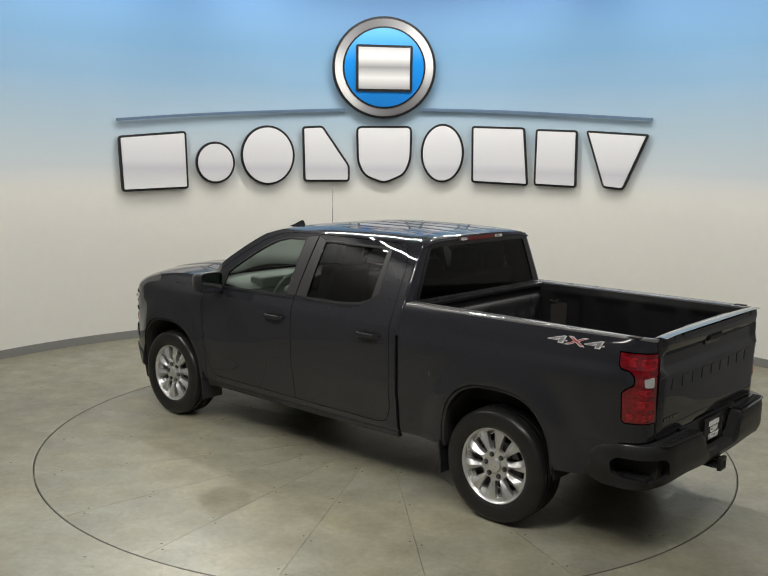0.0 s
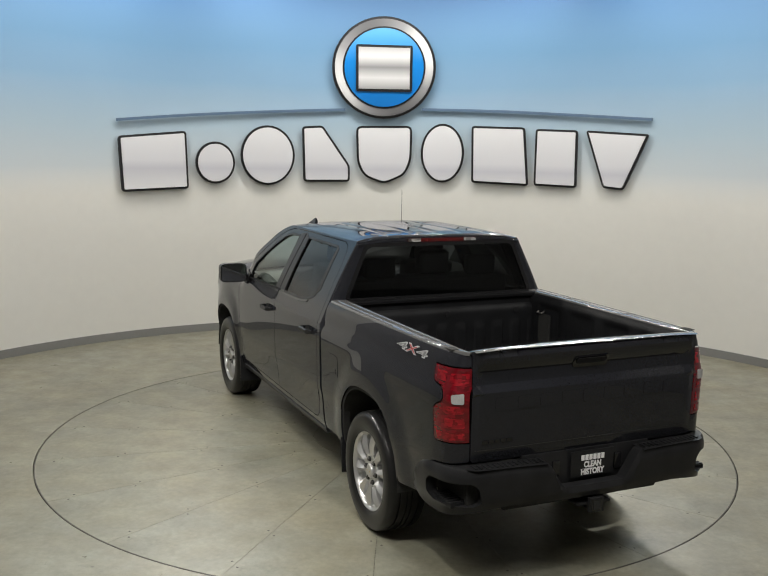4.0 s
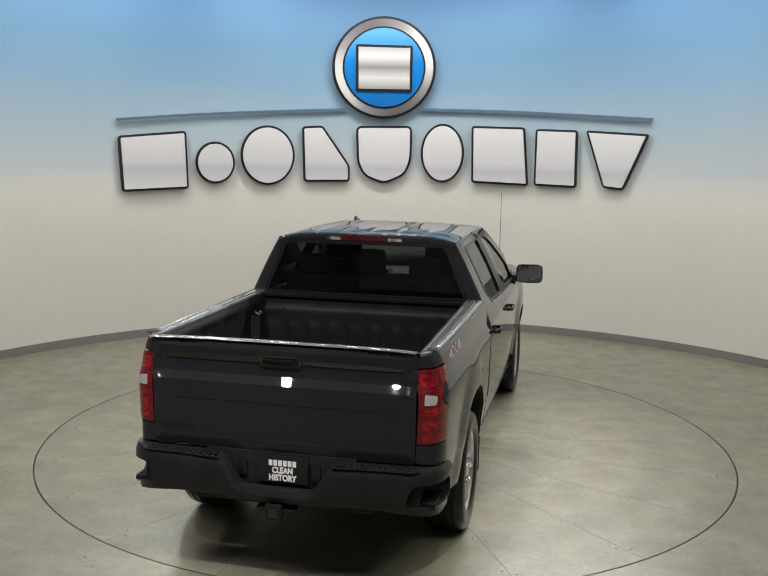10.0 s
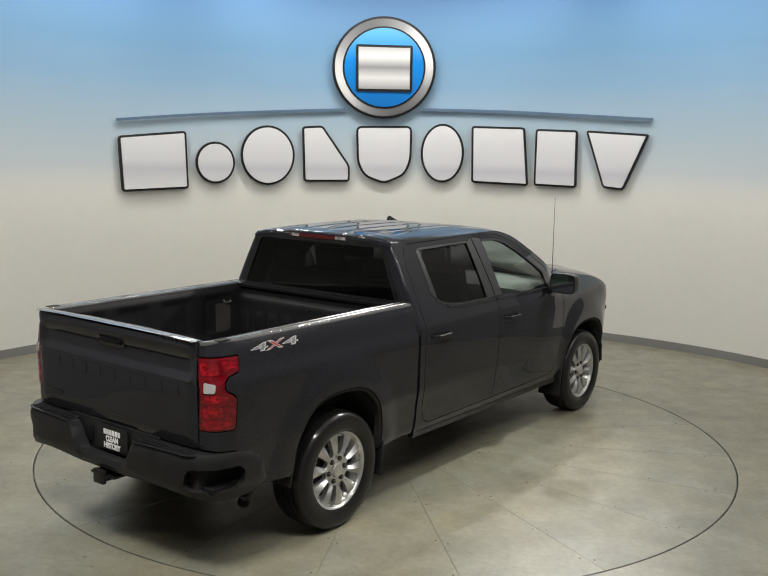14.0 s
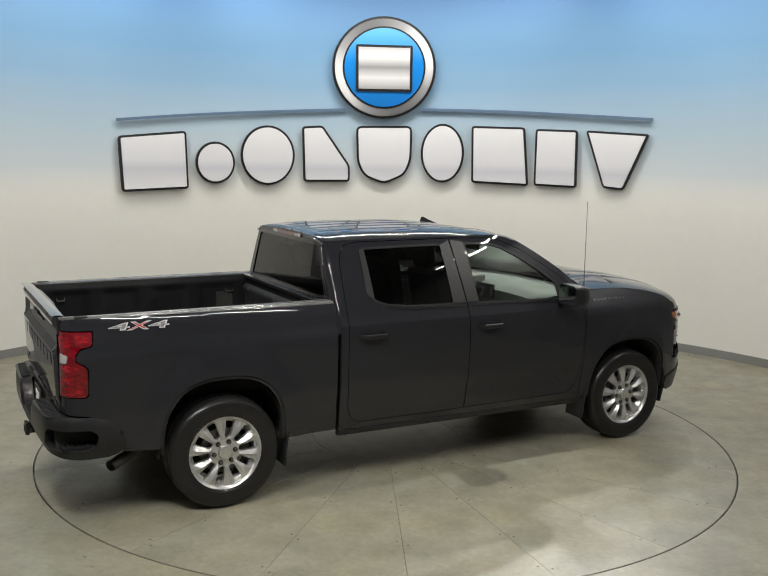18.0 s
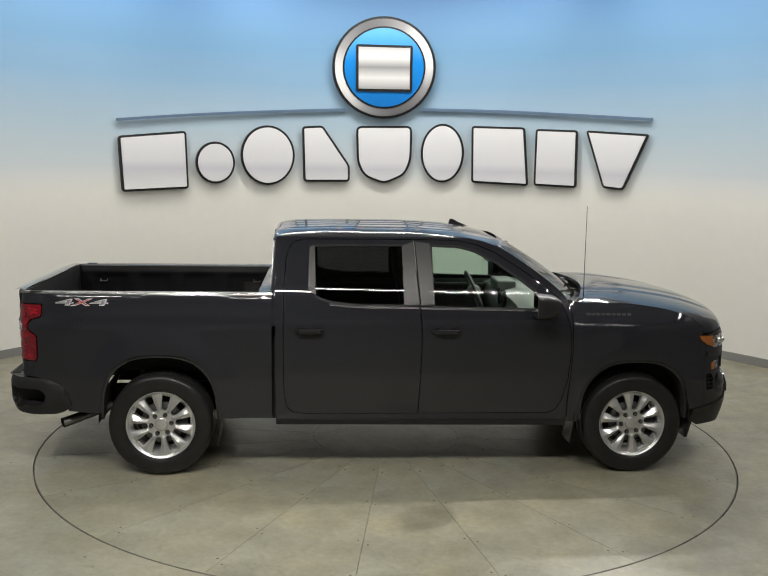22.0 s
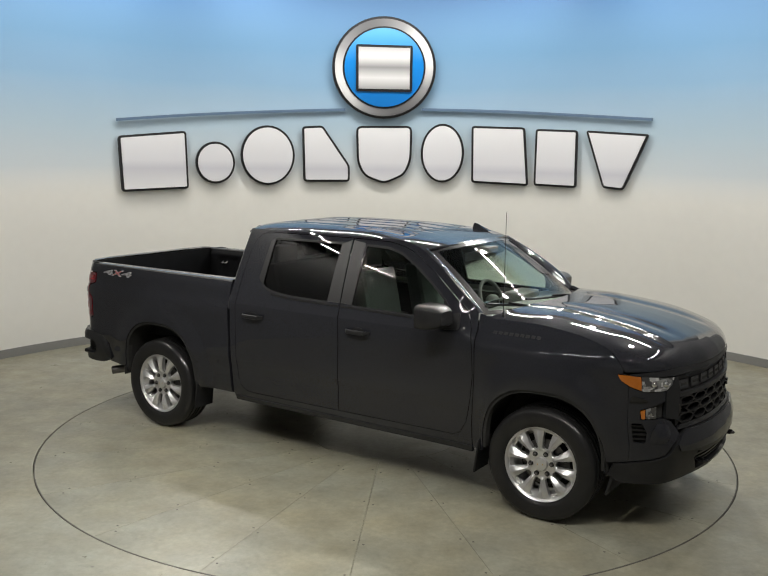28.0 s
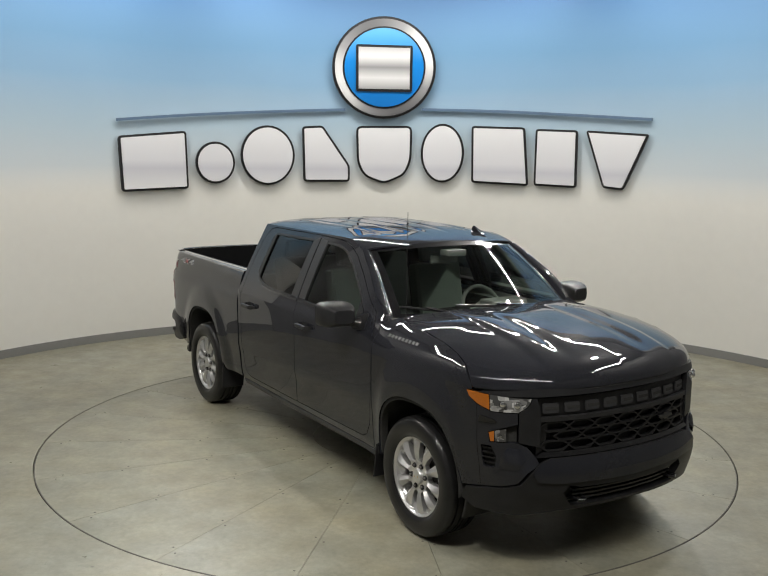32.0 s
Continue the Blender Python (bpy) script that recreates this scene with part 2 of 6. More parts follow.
M_DULL = material("dull_steel", (0.16, 0.155, 0.15), 0.45, metal=0.8, vary=0.3, scale=30)
M_NUT = material("dark_steel", (0.035, 0.035, 0.036), 0.3, metal=0.5, vary=0.2, scale=60)
M_CHROME = material("polished_steel", (0.65, 0.65, 0.66), 0.12, metal=1.0, vary=0.05, scale=20)
M_GOLD = material("gold_badge", (0.55, 0.38, 0.12), 0.3, metal=0.7, vary=0.1, scale=60)


def faceted(name, dark, bright, scale):
    """A moulded lamp lens: small bright and dark reflector facets under a clear cover."""
    m = material(name, dark, 0.12, coat=1.0)
    nt = m.node_tree
    tc = nt.nodes.new("ShaderNodeTexCoord")
    mp = nt.nodes.new("ShaderNodeMapping")
    mp.inputs["Scale"].default_value = (scale, scale, scale * 1.7)
    vo = nt.nodes.new("ShaderNodeTexVoronoi")
    vo.distance = "CHEBYCHEV"
    vo.inputs["Scale"].default_value = 1.0
    nz = nt.nodes.new("ShaderNodeTexNoise")
    nz.inputs["Scale"].default_value = 9
    sp = nt.nodes.new("ShaderNodeSeparateColor")
    mu = nt.nodes.new("ShaderNodeMath")
    mu.operation = "MULTIPLY"
    ramp = nt.nodes.new("ShaderNodeValToRGB")
    e = ramp.color_ramp.elements
    e[0].position, e[0].color = 0.10, (*dark, 1)
    e[1].position, e[1].color = 0.62, (*bright, 1)
    nt.links.new(tc.outputs["Object"], mp.inputs[0])
    nt.links.new(mp.outputs[0], vo.inputs["Vector"])
    nt.links.new(tc.outputs["Object"], nz.inputs["Vector"])
    nt.links.new(vo.outputs["Color"], sp.inputs[0])
    nt.links.new(sp.outputs[0], mu.inputs[0])
    nt.links.new(nz.outputs[0], mu.inputs[1])
    nt.links.new(mu.outputs[0], ramp.inputs[0])
    nt.links.new(ramp.outputs[0], nt.nodes["Principled BSDF"].inputs["Base Color"])
    return m


M_LENS = faceted("clear_lamp_lens", (0.045, 0.045, 0.045), (0.55, 0.55, 0.54), 20)
M_RED = faceted("red_lamp_lens", (0.095, 0.0004, 0.0035), (0.19, 0.001, 0.008), 26)
M_REDBRIGHT = faceted("bright_red_chamber", (0.13, 0.0006, 0.004), (0.36, 0.003, 0.012), 40)
M_REDDARK = material("dark_red_lens", (0.07, 0.001, 0.0015), 0.12, vary=0.25, scale=25, coat=1.0)
M_REFLECTOR = material("bright_reflector", (0.50, 0.50, 0.50), 0.25, metal=0.3, vary=0.3, scale=40, coat=1.0)
M_AMBER = material("amber_lens", (0.34, 0.10, 0.008), 0.12, vary=0.2, scale=25, coat=1.0)
M_DECAL = material("silver_decal", (0.42, 0.42, 0.43), 0.35, vary=0.06, scale=40)
M_DECALGREY = material("grey_decal", (0.15, 0.15, 0.155), 0.4, vary=0.06, scale=40)
M_DECALRED = material("red_decal", (0.30, 0.03, 0.03), 0.4, vary=0.06, scale=40)
M_PRINT = material("white_print", (0.8, 0.8, 0.8), 0.5, vary=0.03, scale=40)
M_SEAT = material("charcoal_cloth", (0.075, 0.08, 0.076), 0.85, vary=0.2, scale=12)
M_CABIN = material("cabin_plastic", (0.10, 0.105, 0.10), 0.6, vary=0.2, scale=20, spec=0.2)
M_HEADLINER = material("grey_headliner", (0.55, 0.55, 0.53), 0.9, vary=0.08, scale=30)
G_FRONT = glass("clear_green_glass", (0.70, 0.82, 0.75))
G_SHIELD = glass("windshield_glass", (0.80, 0.91, 0.83))
G_DARK = glass("privacy_glass", (0.17, 0.178, 0.182))
G_MIRROR = material("mirror_silver", (0.85, 0.87, 0.88), 0.03, metal=1.0)
# ------------------------------------------------------------ mesh helpers
def part(name, bm, mat, parent=None, label="", smooth=True, sharp=35):
    """Links a bmesh as one mesh object under a thing or a part."""
    me = bpy.data.meshes.new(name)
    bm.to_mesh(me)
    bm.free()
    if smooth:
        me.shade_smooth()
        me.set_sharp_from_angle(angle=radians(sharp))
    me.materials.append(mat)
    ob = new(name, me)
    if parent is not None:
        ob.parent = parent
    if label:
        ob["label"] = label
    return ob


def thing(name, label, category, group="", at=None):
    ob = new(name)
    ob.empty_display_size = 0.2
    if at is not None:
        ob.matrix_world = at
    return tagged(ob, label, category, group)


def box_bm(x0, x1, y0, y1, z0, z1, bevel=0.0, seg=2, bm=None):
    bm = bm or bmesh.new()
    r = bmesh.ops.create_cube(bm, size=1)
    vs = r["verts"]
    bmesh.ops.transform(bm, matrix=Matrix.Translation(((x0 + x1) / 2, (y0 + y1) / 2, (z0 + z1) / 2)) @ Matrix.Diagonal((x1 - x0, y1 - y0, z1 - z0, 1)), verts=vs)
    if bevel:
        es = list({e for v in vs for e in v.link_edges})
        bmesh.ops.bevel(bm, geom=es, offset=bevel, segments=seg, affect="EDGES", profile=0.7)
    return bm


def tube_bm(path, r, n=8, closed=False, bm=None, caps=True):
    """A round bar along a path of points."""
    bm = bm or bmesh.new()
    path = [Vector(p) for p in path]
    rings = []
    k = len(path)
    ref = None
    for i, p in enumerate(path):
        a = path[(i - 1) % k] if closed or i else p
        b = path[(i + 1) % k] if closed or i < k - 1 else p
        t = (b - a).normalized()
        if ref is None:
            ref = t.orthogonal().normalized()
        ref = (ref - t * ref.dot(t)).normalized()
        s = t.cross(ref)
        rr = r[i] if isinstance(r, (list, tuple)) else r
        rings.append([bm.verts.new(p + rr * (math.cos(2 * math.pi * j / n) * ref + math.sin(2 * math.pi * j / n) * s)) for j in range(n)])
    for i in range(k if closed else k - 1):
        A, B = rings[i], rings[(i + 1) % k]
        for j in range(n):
            bm.faces.new((A[j], A[(j + 1) % n], B[(j + 1) % n], B[j]))
    if caps and not closed:
        bm.faces.new(rings[0][::-1])
        bm.faces.new(rings[-1])
    return bm


def spin_bm(profile, n=48, axis="Y", a0=0.0, a1=360.0, bm=None):
    """A surface of revolution: profile points (radius, along) about the axis through the origin."""
    bm = bm or bmesh.new()
    full = abs(a1 - a0) >= 359.9
    rings = []
    for i in range(n if full else n + 1):
        a = radians(a0 + (a1 - a0) * i / n)
        c, s = math.cos(a), math.sin(a)
        ring = []
        for r, h in profile:
            p = {"Y": (r * c, h, r * s), "Z": (r * c, r * s, h), "X": (h, r * c, r * s)}[axis]
            ring.append(bm.verts.new(p))
        rings.append(ring)
    m = len(rings)
    for i in range(m if full else m - 1):
        A, B = rings[i], rings[(i + 1) % m]
        for j in range(len(profile) - 1):
            bm.faces.new((A[j], A[j + 1], B[j + 1], B[j]))
    return bm


def prism_bm(outline, h0, h1, bevel=0.0, bm=None):
    """An outline in the xy plane, raised from h0 to h1 in z."""
    bm = bm or bmesh.new()
    vs = [bm.verts.new((x, y, h0)) for x, y in outline]
    f = bm.faces.new(vs)
    r = bmesh.ops.extrude_face_region(bm, geom=[f])
    top = [v for v in r["geom"] if isinstance(v, bmesh.types.BMVert)]
    bmesh.ops.translate(bm, vec=(0, 0, h1 - h0), verts=top)
    if bevel:
        tf = [g for g in r["geom"] if isinstance(g, bmesh.types.BMFace)][0]
        bmesh.ops.bevel(bm, geom=list(tf.edges), offset=bevel, segments=2, affect="EDGES", profile=0.6)
    bmesh.ops.recalc_face_normals(bm, faces=bm.faces)
    return bm


# ------------------------------------------------------------ the room
def wall_plan(inset=0.0, n=72):
    """The wall's line on plan: a little less than a half circle."""
    r = WALL_R - inset
    pts = []
    a0 = math.asin(2.55 / WALL_R)
    for i in range(n + 1):
        a = a0 + (math.pi - 2 * a0) * i / n
        pts.append((WALL_C.x + r * math.cos(a), WALL_C.y + r * math.sin(a)))
    return pts


def ribbon(name, inset0, inset1, z0, z1, mat, kind="structure"):
    """A wall-long band with thickness between two insets."""
    bm = bmesh.new()
    A, B = wall_plan(inset0), wall_plan(inset1)
    rows = [[bm.verts.new((x, y, z)) for x, y in P] for P, z in ((A, z0), (B, z0), (B, z1), (A, z1))]
    for i in range(len(A) - 1):
        for k in range(4):
            a, b = rows[k], rows[(k + 1) % 4]
            bm.faces.new((a[i], a[i + 1], b[i + 1], b[i]))
    for i in (0, -1):
        bm.faces.new([r[i] for r in rows])
    bmesh.ops.recalc_face_normals(bm, faces=bm.faces)
    ob = part(name, bm, mat)
    return tagged(ob, kind=kind)


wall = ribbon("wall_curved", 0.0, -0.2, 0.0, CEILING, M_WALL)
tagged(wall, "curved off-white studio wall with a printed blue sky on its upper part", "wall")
tagged(ribbon("baseboard", 0.014, 0.001, 0.001, 0.105, M_BASE), "low grey vinyl baseboard along the curved wall", "baseboard")
# Added unseen walls; their greys shape reflections and bounce light on the truck.
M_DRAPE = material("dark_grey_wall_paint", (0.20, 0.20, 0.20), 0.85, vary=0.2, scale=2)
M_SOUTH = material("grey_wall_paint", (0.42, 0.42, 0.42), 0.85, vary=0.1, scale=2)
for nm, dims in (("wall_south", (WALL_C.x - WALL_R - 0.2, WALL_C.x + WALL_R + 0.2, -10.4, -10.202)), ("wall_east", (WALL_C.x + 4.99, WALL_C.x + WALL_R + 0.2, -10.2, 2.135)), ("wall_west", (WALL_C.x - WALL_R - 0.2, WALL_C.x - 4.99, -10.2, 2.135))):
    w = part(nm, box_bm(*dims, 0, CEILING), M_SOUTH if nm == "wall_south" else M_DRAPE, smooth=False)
    tagged(w, "plain grey unseen wall added to shape reflections and bounce light", "wall", kind="structure")
ceil = part("ceiling", box_bm(WALL_C.x - WALL_R - 0.2, WALL_C.x + WALL_R + 0.2, -5.40, 5.5, CEILING + 0.002, CEILING + 0.2), M_GREYCEIL, smooth=False)
tagged(ceil, "grey studio ceiling over the turntable", "ceiling", kind="structure")
# Front ceiling is unseen; its darker grey shapes reflections in glass and paint.
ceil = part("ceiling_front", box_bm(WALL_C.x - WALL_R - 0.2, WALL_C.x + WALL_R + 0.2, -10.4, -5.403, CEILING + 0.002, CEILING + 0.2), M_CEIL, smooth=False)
tagged(ceil, "dark grey unseen front ceiling added to shape reflections", "ceiling", kind="structure")

R_DISC = 2.978


def ring_floor():
    bm = bmesh.new()
    n = 120
    outer = [(-7, -12), (7, -12), (7, 7), (-7, 7)]
    inner = [bm.verts.new(((R_DISC + 0.010) * math.cos(2 * math.pi * i / n), (R_DISC + 0.010) * math.sin(2 * math.pi * i / n), 0)) for i in range(n)]
    mid = []
    for i in range(n):
        a = 2 * math.pi * i / n
        c, s = math.cos(a), math.sin(a)
        k = min(6.2 / abs(c) if abs(c) > 1e-6 else 99, (5.6 if s > 0 else 10.6) / abs(s) if abs(s) > 1e-6 else 99)
        mid.append(bm.verts.new((k * c, k * s, 0)))
    low = [bm.verts.new((v.co.x, v.co.y, -0.06)) for v in inner]
    for i in range(n):
        j = (i + 1) % n
        bm.faces.new((inner[i], mid[i], mid[j], inner[j]))
        bm.faces.new((low[i], inner[i], inner[j], low[j]))
    pit = [bm.verts.new((v.co.x, v.co.y, -0.06)) for v in inner]
    bm.faces.new(pit)
    bmesh.ops.recalc_face_normals(bm, faces=bm.faces)
    for f in bm.faces:
        if f.calc_center_median().z > -0.001 and f.normal.z < 0:
            f.normal_flip()
    return bm


floor = part("floor", ring_floor(), M_FLOOR, smooth=False)
tagged(floor, "polished warm grey concrete showroom floor", "floor", kind="structure")

disc = thing("turntable", "round concrete car turntable cut into wedge-shaped slabs", "turntable")
part("bed_plate", spin_bm([(0.0, -0.012), (R_DISC, -0.012), (R_DISC, -0.05), (0.0, -0.05)], 96, "Z"), M_JOINT, disc)
HUB = 0.65
SECTORS = 20
wedge_bm = bmesh.new()
half = math.pi / SECTORS
steps = 8


def wedge(bm, r0, r1, gap, z0, z1):
    lo, hi = [], []
    for r, seq in ((r0, range(steps + 1)), (r1, range(steps, -1, -1))):
        g = math.asin(gap / r)
        for i in seq:
            a = -half + g + (2 * half - 2 * g) * i / steps
            hi.append(bm.verts.new((r * math.cos(a), r * math.sin(a), z1)))
            lo.append(bm.verts.new((r * math.cos(a), r * math.sin(a), z0)))
    bm.faces.new(hi[::-1])
    n = len(hi)
    for i in range(n):
        j = (i + 1) % n
        bm.faces.new((lo[i], lo[j], hi[j], hi[i]))
    bmesh.ops.recalc_face_normals(bm, faces=bm.faces)
    for f in bm.faces:
        if abs(f.normal.z) > 0.9 and f.normal.z < 0:
            f.normal_flip()


wedge(wedge_bm, HUB + 0.003, R_DISC - 0.006, 0.0014, -0.012, 0.0)
first = part("slab", wedge_bm, M_DISC, disc, smooth=False)
slab_mesh = first.data
first.rotation_euler.z = radians(10.6 + 9)
for i in range(1, SECTORS):
    o = new("slab", slab_mesh)
    o.parent = disc
    o.rotation_euler.z = radians(10.6 + 9 + 18 * i)
part("hub_plate", spin_bm([(0.0, 0.0), (HUB - 0.002, 0.0), (HUB, -0.003), (HUB, -0.012)], 64, "Z"), M_DISC, disc)
rim_band = part("edge_band", spin_bm([(R_DISC - 0.006, -0.02), (R_DISC - 0.006, -0.001), (R_DISC + 0.002, -0.001), (R_DISC + 0.002, -0.02)], 160, "Z"), M_JOINT, disc)

# countersunk bolts beside the joints
bolt_bm = spin_bm([(0.0, 0.0012), (0.007, 0.0012), (0.0085, 0.0002)], 10, "Z")
bolt = part("bolt", bolt_bm, M_JOINT, disc)
bolt_mesh = bolt.data
spots_b = [(r, sg) for r in (0.95, 1.62, 2.30, 2.80) for sg in (1, -1)]
for i in range(SECTORS):
    for k, (r, sg) in enumerate(spots_b):
        a = radians(10.6 + 18 * i) + sg * 0.035 / r
        o = bolt if i == 0 and k == 0 else new("bolt", bolt_mesh)
        o.parent = disc
        o.location = ((r + 0.03 * sg) * math.cos(a), (r + 0.03 * sg) * math.sin(a), 0)
# ------------------------------------------------------------ the pickup's body surface
# Truck space: x forward from the rear axle, y to its left, z up from the ground.
def curve(points):
    """A smooth monotone curve through (x, y) points."""
    xs = np.array([p[0] for p in points], float)
    ys = np.array([p[1] for p in points], float)
    h, dl = np.diff(xs), np.diff(ys) / np.diff(xs)
    m = np.zeros(len(xs))
    m[0], m[-1] = dl[0], dl[-1]
    for i in range(1, len(xs) - 1):
        if dl[i - 1] * dl[i] > 0:
            w1, w2 = 2 * h[i] + h[i - 1], h[i] + 2 * h[i - 1]
            m[i] = (w1 + w2) / (w1 / dl[i - 1] + w2 / dl[i])

    def f(x):
        x = min(max(float(x), xs[0]), xs[-1])
        i = min(int(np.searchsorted(xs, x, side="right")) - 1, len(xs) - 2)
        t = (x - xs[i]) / h[i]
        a = (1 + 2 * t) * (1 - t) ** 2 * ys[i] + t * (1 - t) ** 2 * h[i] * m[i]
        return float(a + t * t * (3 - 2 * t) * ys[i + 1] + t * t * (t - 1) * h[i] * m[i + 1])

    return f


def ease(t):
    t = min(max(t, 0.0), 1.0)
    return t * t * (3 - 2 * t)


PLAN_X = curve([(-1.96, -1.090), (-1.57, -1.087), (-1.17, -1.078), (-1.10, -1.064), (-1.05, -1.037), (-0.98, -0.976), (-0.9, -0.9), (0, 0), (2, 2), (4.10, 4.10),
                (4.25, 4.248), (4.37, 4.36), (4.47, 4.445), (4.57, 4.515), (4.75, 4.59), (4.95, 4.645), (5.18, 4.68), (5.40, 4.69)])
PLAN_Y = curve([(-1.96, 0), (-1.57, 0.39), (-1.17, 0.79), (-1.10, 0.862), (-1.05, 0.905), (-0.98, 0.938), (-0.9, 0.955), (-0.5, 0.975), (0, 0.985), (0.9, 0.995), (2, 1.0), (3.4, 0.999),
                (3.8, 0.996), (4.10, 0.982), (4.25, 0.958), (4.37, 0.918), (4.47, 0.866), (4.57, 0.80), (4.75, 0.64), (4.95, 0.447), (5.18, 0.22), (5.40, 0.0)])
SIDE = curve([(0.2, 0.90), (0.40, 0.925), (0.46, 0.953), (0.53, 0.967), (0.60, 0.974), (0.68, 0.981), (0.725, 0.989), (0.765, 0.998), (0.80, 1.000), (0.92, 1.002), (1.05, 1.005), (1.16, 1.006), (1.235, 1.0045), (1.253, 1.0025),
              (1.275, 0.9935), (1.29, 0.9873), (1.36, 0.9577), (1.40, 0.9402), (1.50, 0.8945), (1.60, 0.8463), (1.70, 0.7954), (1.80, 0.742), (1.86, 0.7088), (1.95, 0.657)])
SIDE_BED = curve([(0.2, 0.90), (0.40, 0.93), (0.50, 0.962), (0.60, 0.974), (0.68, 0.981), (0.73, 0.989), (0.78, 0.996), (0.9, 0.998), (1.05, 1.003), (1.15, 1.006), (1.195, 1.003), (1.225, 0.994), (1.25, 0.983), (1.34, 0.966), (1.39, 0.953),
                  (1.425, 0.935), (1.5, 0.9)])
SIDE_FRONT = curve([(0.2, 0.93), (0.40, 0.95), (0.50, 0.962), (0.68, 0.981), (0.78, 0.992), (0.9, 0.997), (1.05, 1.003), (1.15, 1.005), (1.20, 1.000), (1.23, 0.985), (1.30, 0.930), (1.345, 0.893), (1.37, 0.868), (1.45, 0.80)])
LEAN = curve([(0.2, -0.14), (0.27, -0.07), (0.35, -0.01), (0.45, 0.025), (0.56, 0.045), (0.64, 0.045), (0.72, 0.02), (0.80, 0.0), (1.0, -0.005), (1.08, -0.012), (1.14, -0.03), (1.3, -0.10)])
R_HUB = (0.0, 0.41)
F_HUB = (3.745, 0.41)


def flare(u, z):
    out = 0.0
    for (cx, cz), top in ((R_HUB, 0.0), (F_HUB, 0.0)):
        d = math.hypot(u - cx, (z - cz) * 0.84)
        k = ease((u - 3.20) / 0.20) if cx > 1 else ease((0.84 - u) / 0.20)
        out = max(out, 0.026 * ease((0.70 - d) / 0.20) * k)
    return out


def body(u, z):
    """The skin of the left side at u along the outline and height z."""
    x, y = PLAN_X(u), PLAN_Y(u)
    b = SIDE(z)
    k = ease((0.888 - u) / 0.024)
    b = b + (SIDE_BED(z) - b) * k
    k = ease((u - 3.0) / 0.35)
    b = b + (SIDE_FRONT(z) - b) * k
    w = ease((u - 4.15) / 0.45)
    x += w * LEAN(z)
    y = y * b + flare(u, z) * (1 - ease((u - 4.1) / 0.3)) * (1 - ease((-0.6 - u) / 0.3))
    return np.array((x, y, z))


def skin(u, z, off=0.0):
    """The same, moved out along its normal by off."""
    p = body(u, z)
    if off:
        e = 0.004
        n = np.cross(body(u + e, z) - body(u - e, z), body(u, z + e) - body(u, z - e))
        n = -n / np.linalg.norm(n)
        p = p + n * off
    return p


_U = np.linspace(4.1, 5.40, 261)
_UX = [-PLAN_Y(u) for u in _U]


def nose(y):
    """The outline coordinate of the front at this distance from the middle."""
    return float(np.interp(-abs(y), _UX, _U))


from mathutils.geometry import delaunay_2d_cdt


def inside(p, poly):
    x, y = p
    c = False
    j = len(poly) - 1
    for i in range(len(poly)):
        xi, yi = poly[i]
        xj, yj = poly[j]
        if (yi > y) != (yj > y) and x < (xj - xi) * (y - yi) / (yj - yi) + xi:
            c = not c
        j = i
    return c


def rounded(poly, r, n=4):
    """The outline with its corners rounded."""
    out = []
    k = len(poly)
    for i in range(k):
        a, b, c = Vector(poly[i - 1]), Vector(poly[i]), Vector(poly[(i + 1) % k])
        ra = min(r, 0.45 * (a - b).length, 0.45 * (c - b).length)
        p, q = b + (a - b).normalized() * ra, b + (c - b).normalized() * ra
        for j in range(n + 1):
            t = j / n
            v = p * (1 - t) ** 2 + b * 2 * t * (1 - t) + q * t * t
            out.append((v.x, v.y))
    return out


def dense(poly, step):
    out = []
    for i in range(len(poly)):
        a, b = Vector(poly[i]), Vector(poly[(i + 1) % len(poly)])
        n = max(1, int(math.ceil((b - a).length / step)))
        for j in range(n):
            v = a + (b - a) * j / n
            if not out or (Vector(out[-1]) - v).length > 1e-4:
                out.append((v.x, v.y))
    if (Vector(out[0]) - Vector(out[-1])).length < 1e-4:
        out.pop()
    return out


def grown(poly, d):
    """The outline moved outward by d."""
    area = sum(poly[i - 1][0] * poly[i][1] - poly[i][0] * poly[i - 1][1] for i in range(len(poly)))
    sg = 1 if area > 0 else -1
    out = []
    k = len(poly)
    for i in range(k):
        a, b, c = Vector(poly[i - 1]), Vector(poly[i]), Vector(poly[(i + 1) % k])
        e1, e2 = (b - a).normalized(), (c - b).normalized()
        n = Vector((e1.y + e2.y, -e1.x - e2.x)) * sg
        n = n.normalized() / max(0.5, abs(n.normalized().dot(Vector((e1.y, -e1.x)))))
        v = b + n * d
        out.append((v.x, v.y))
    return out


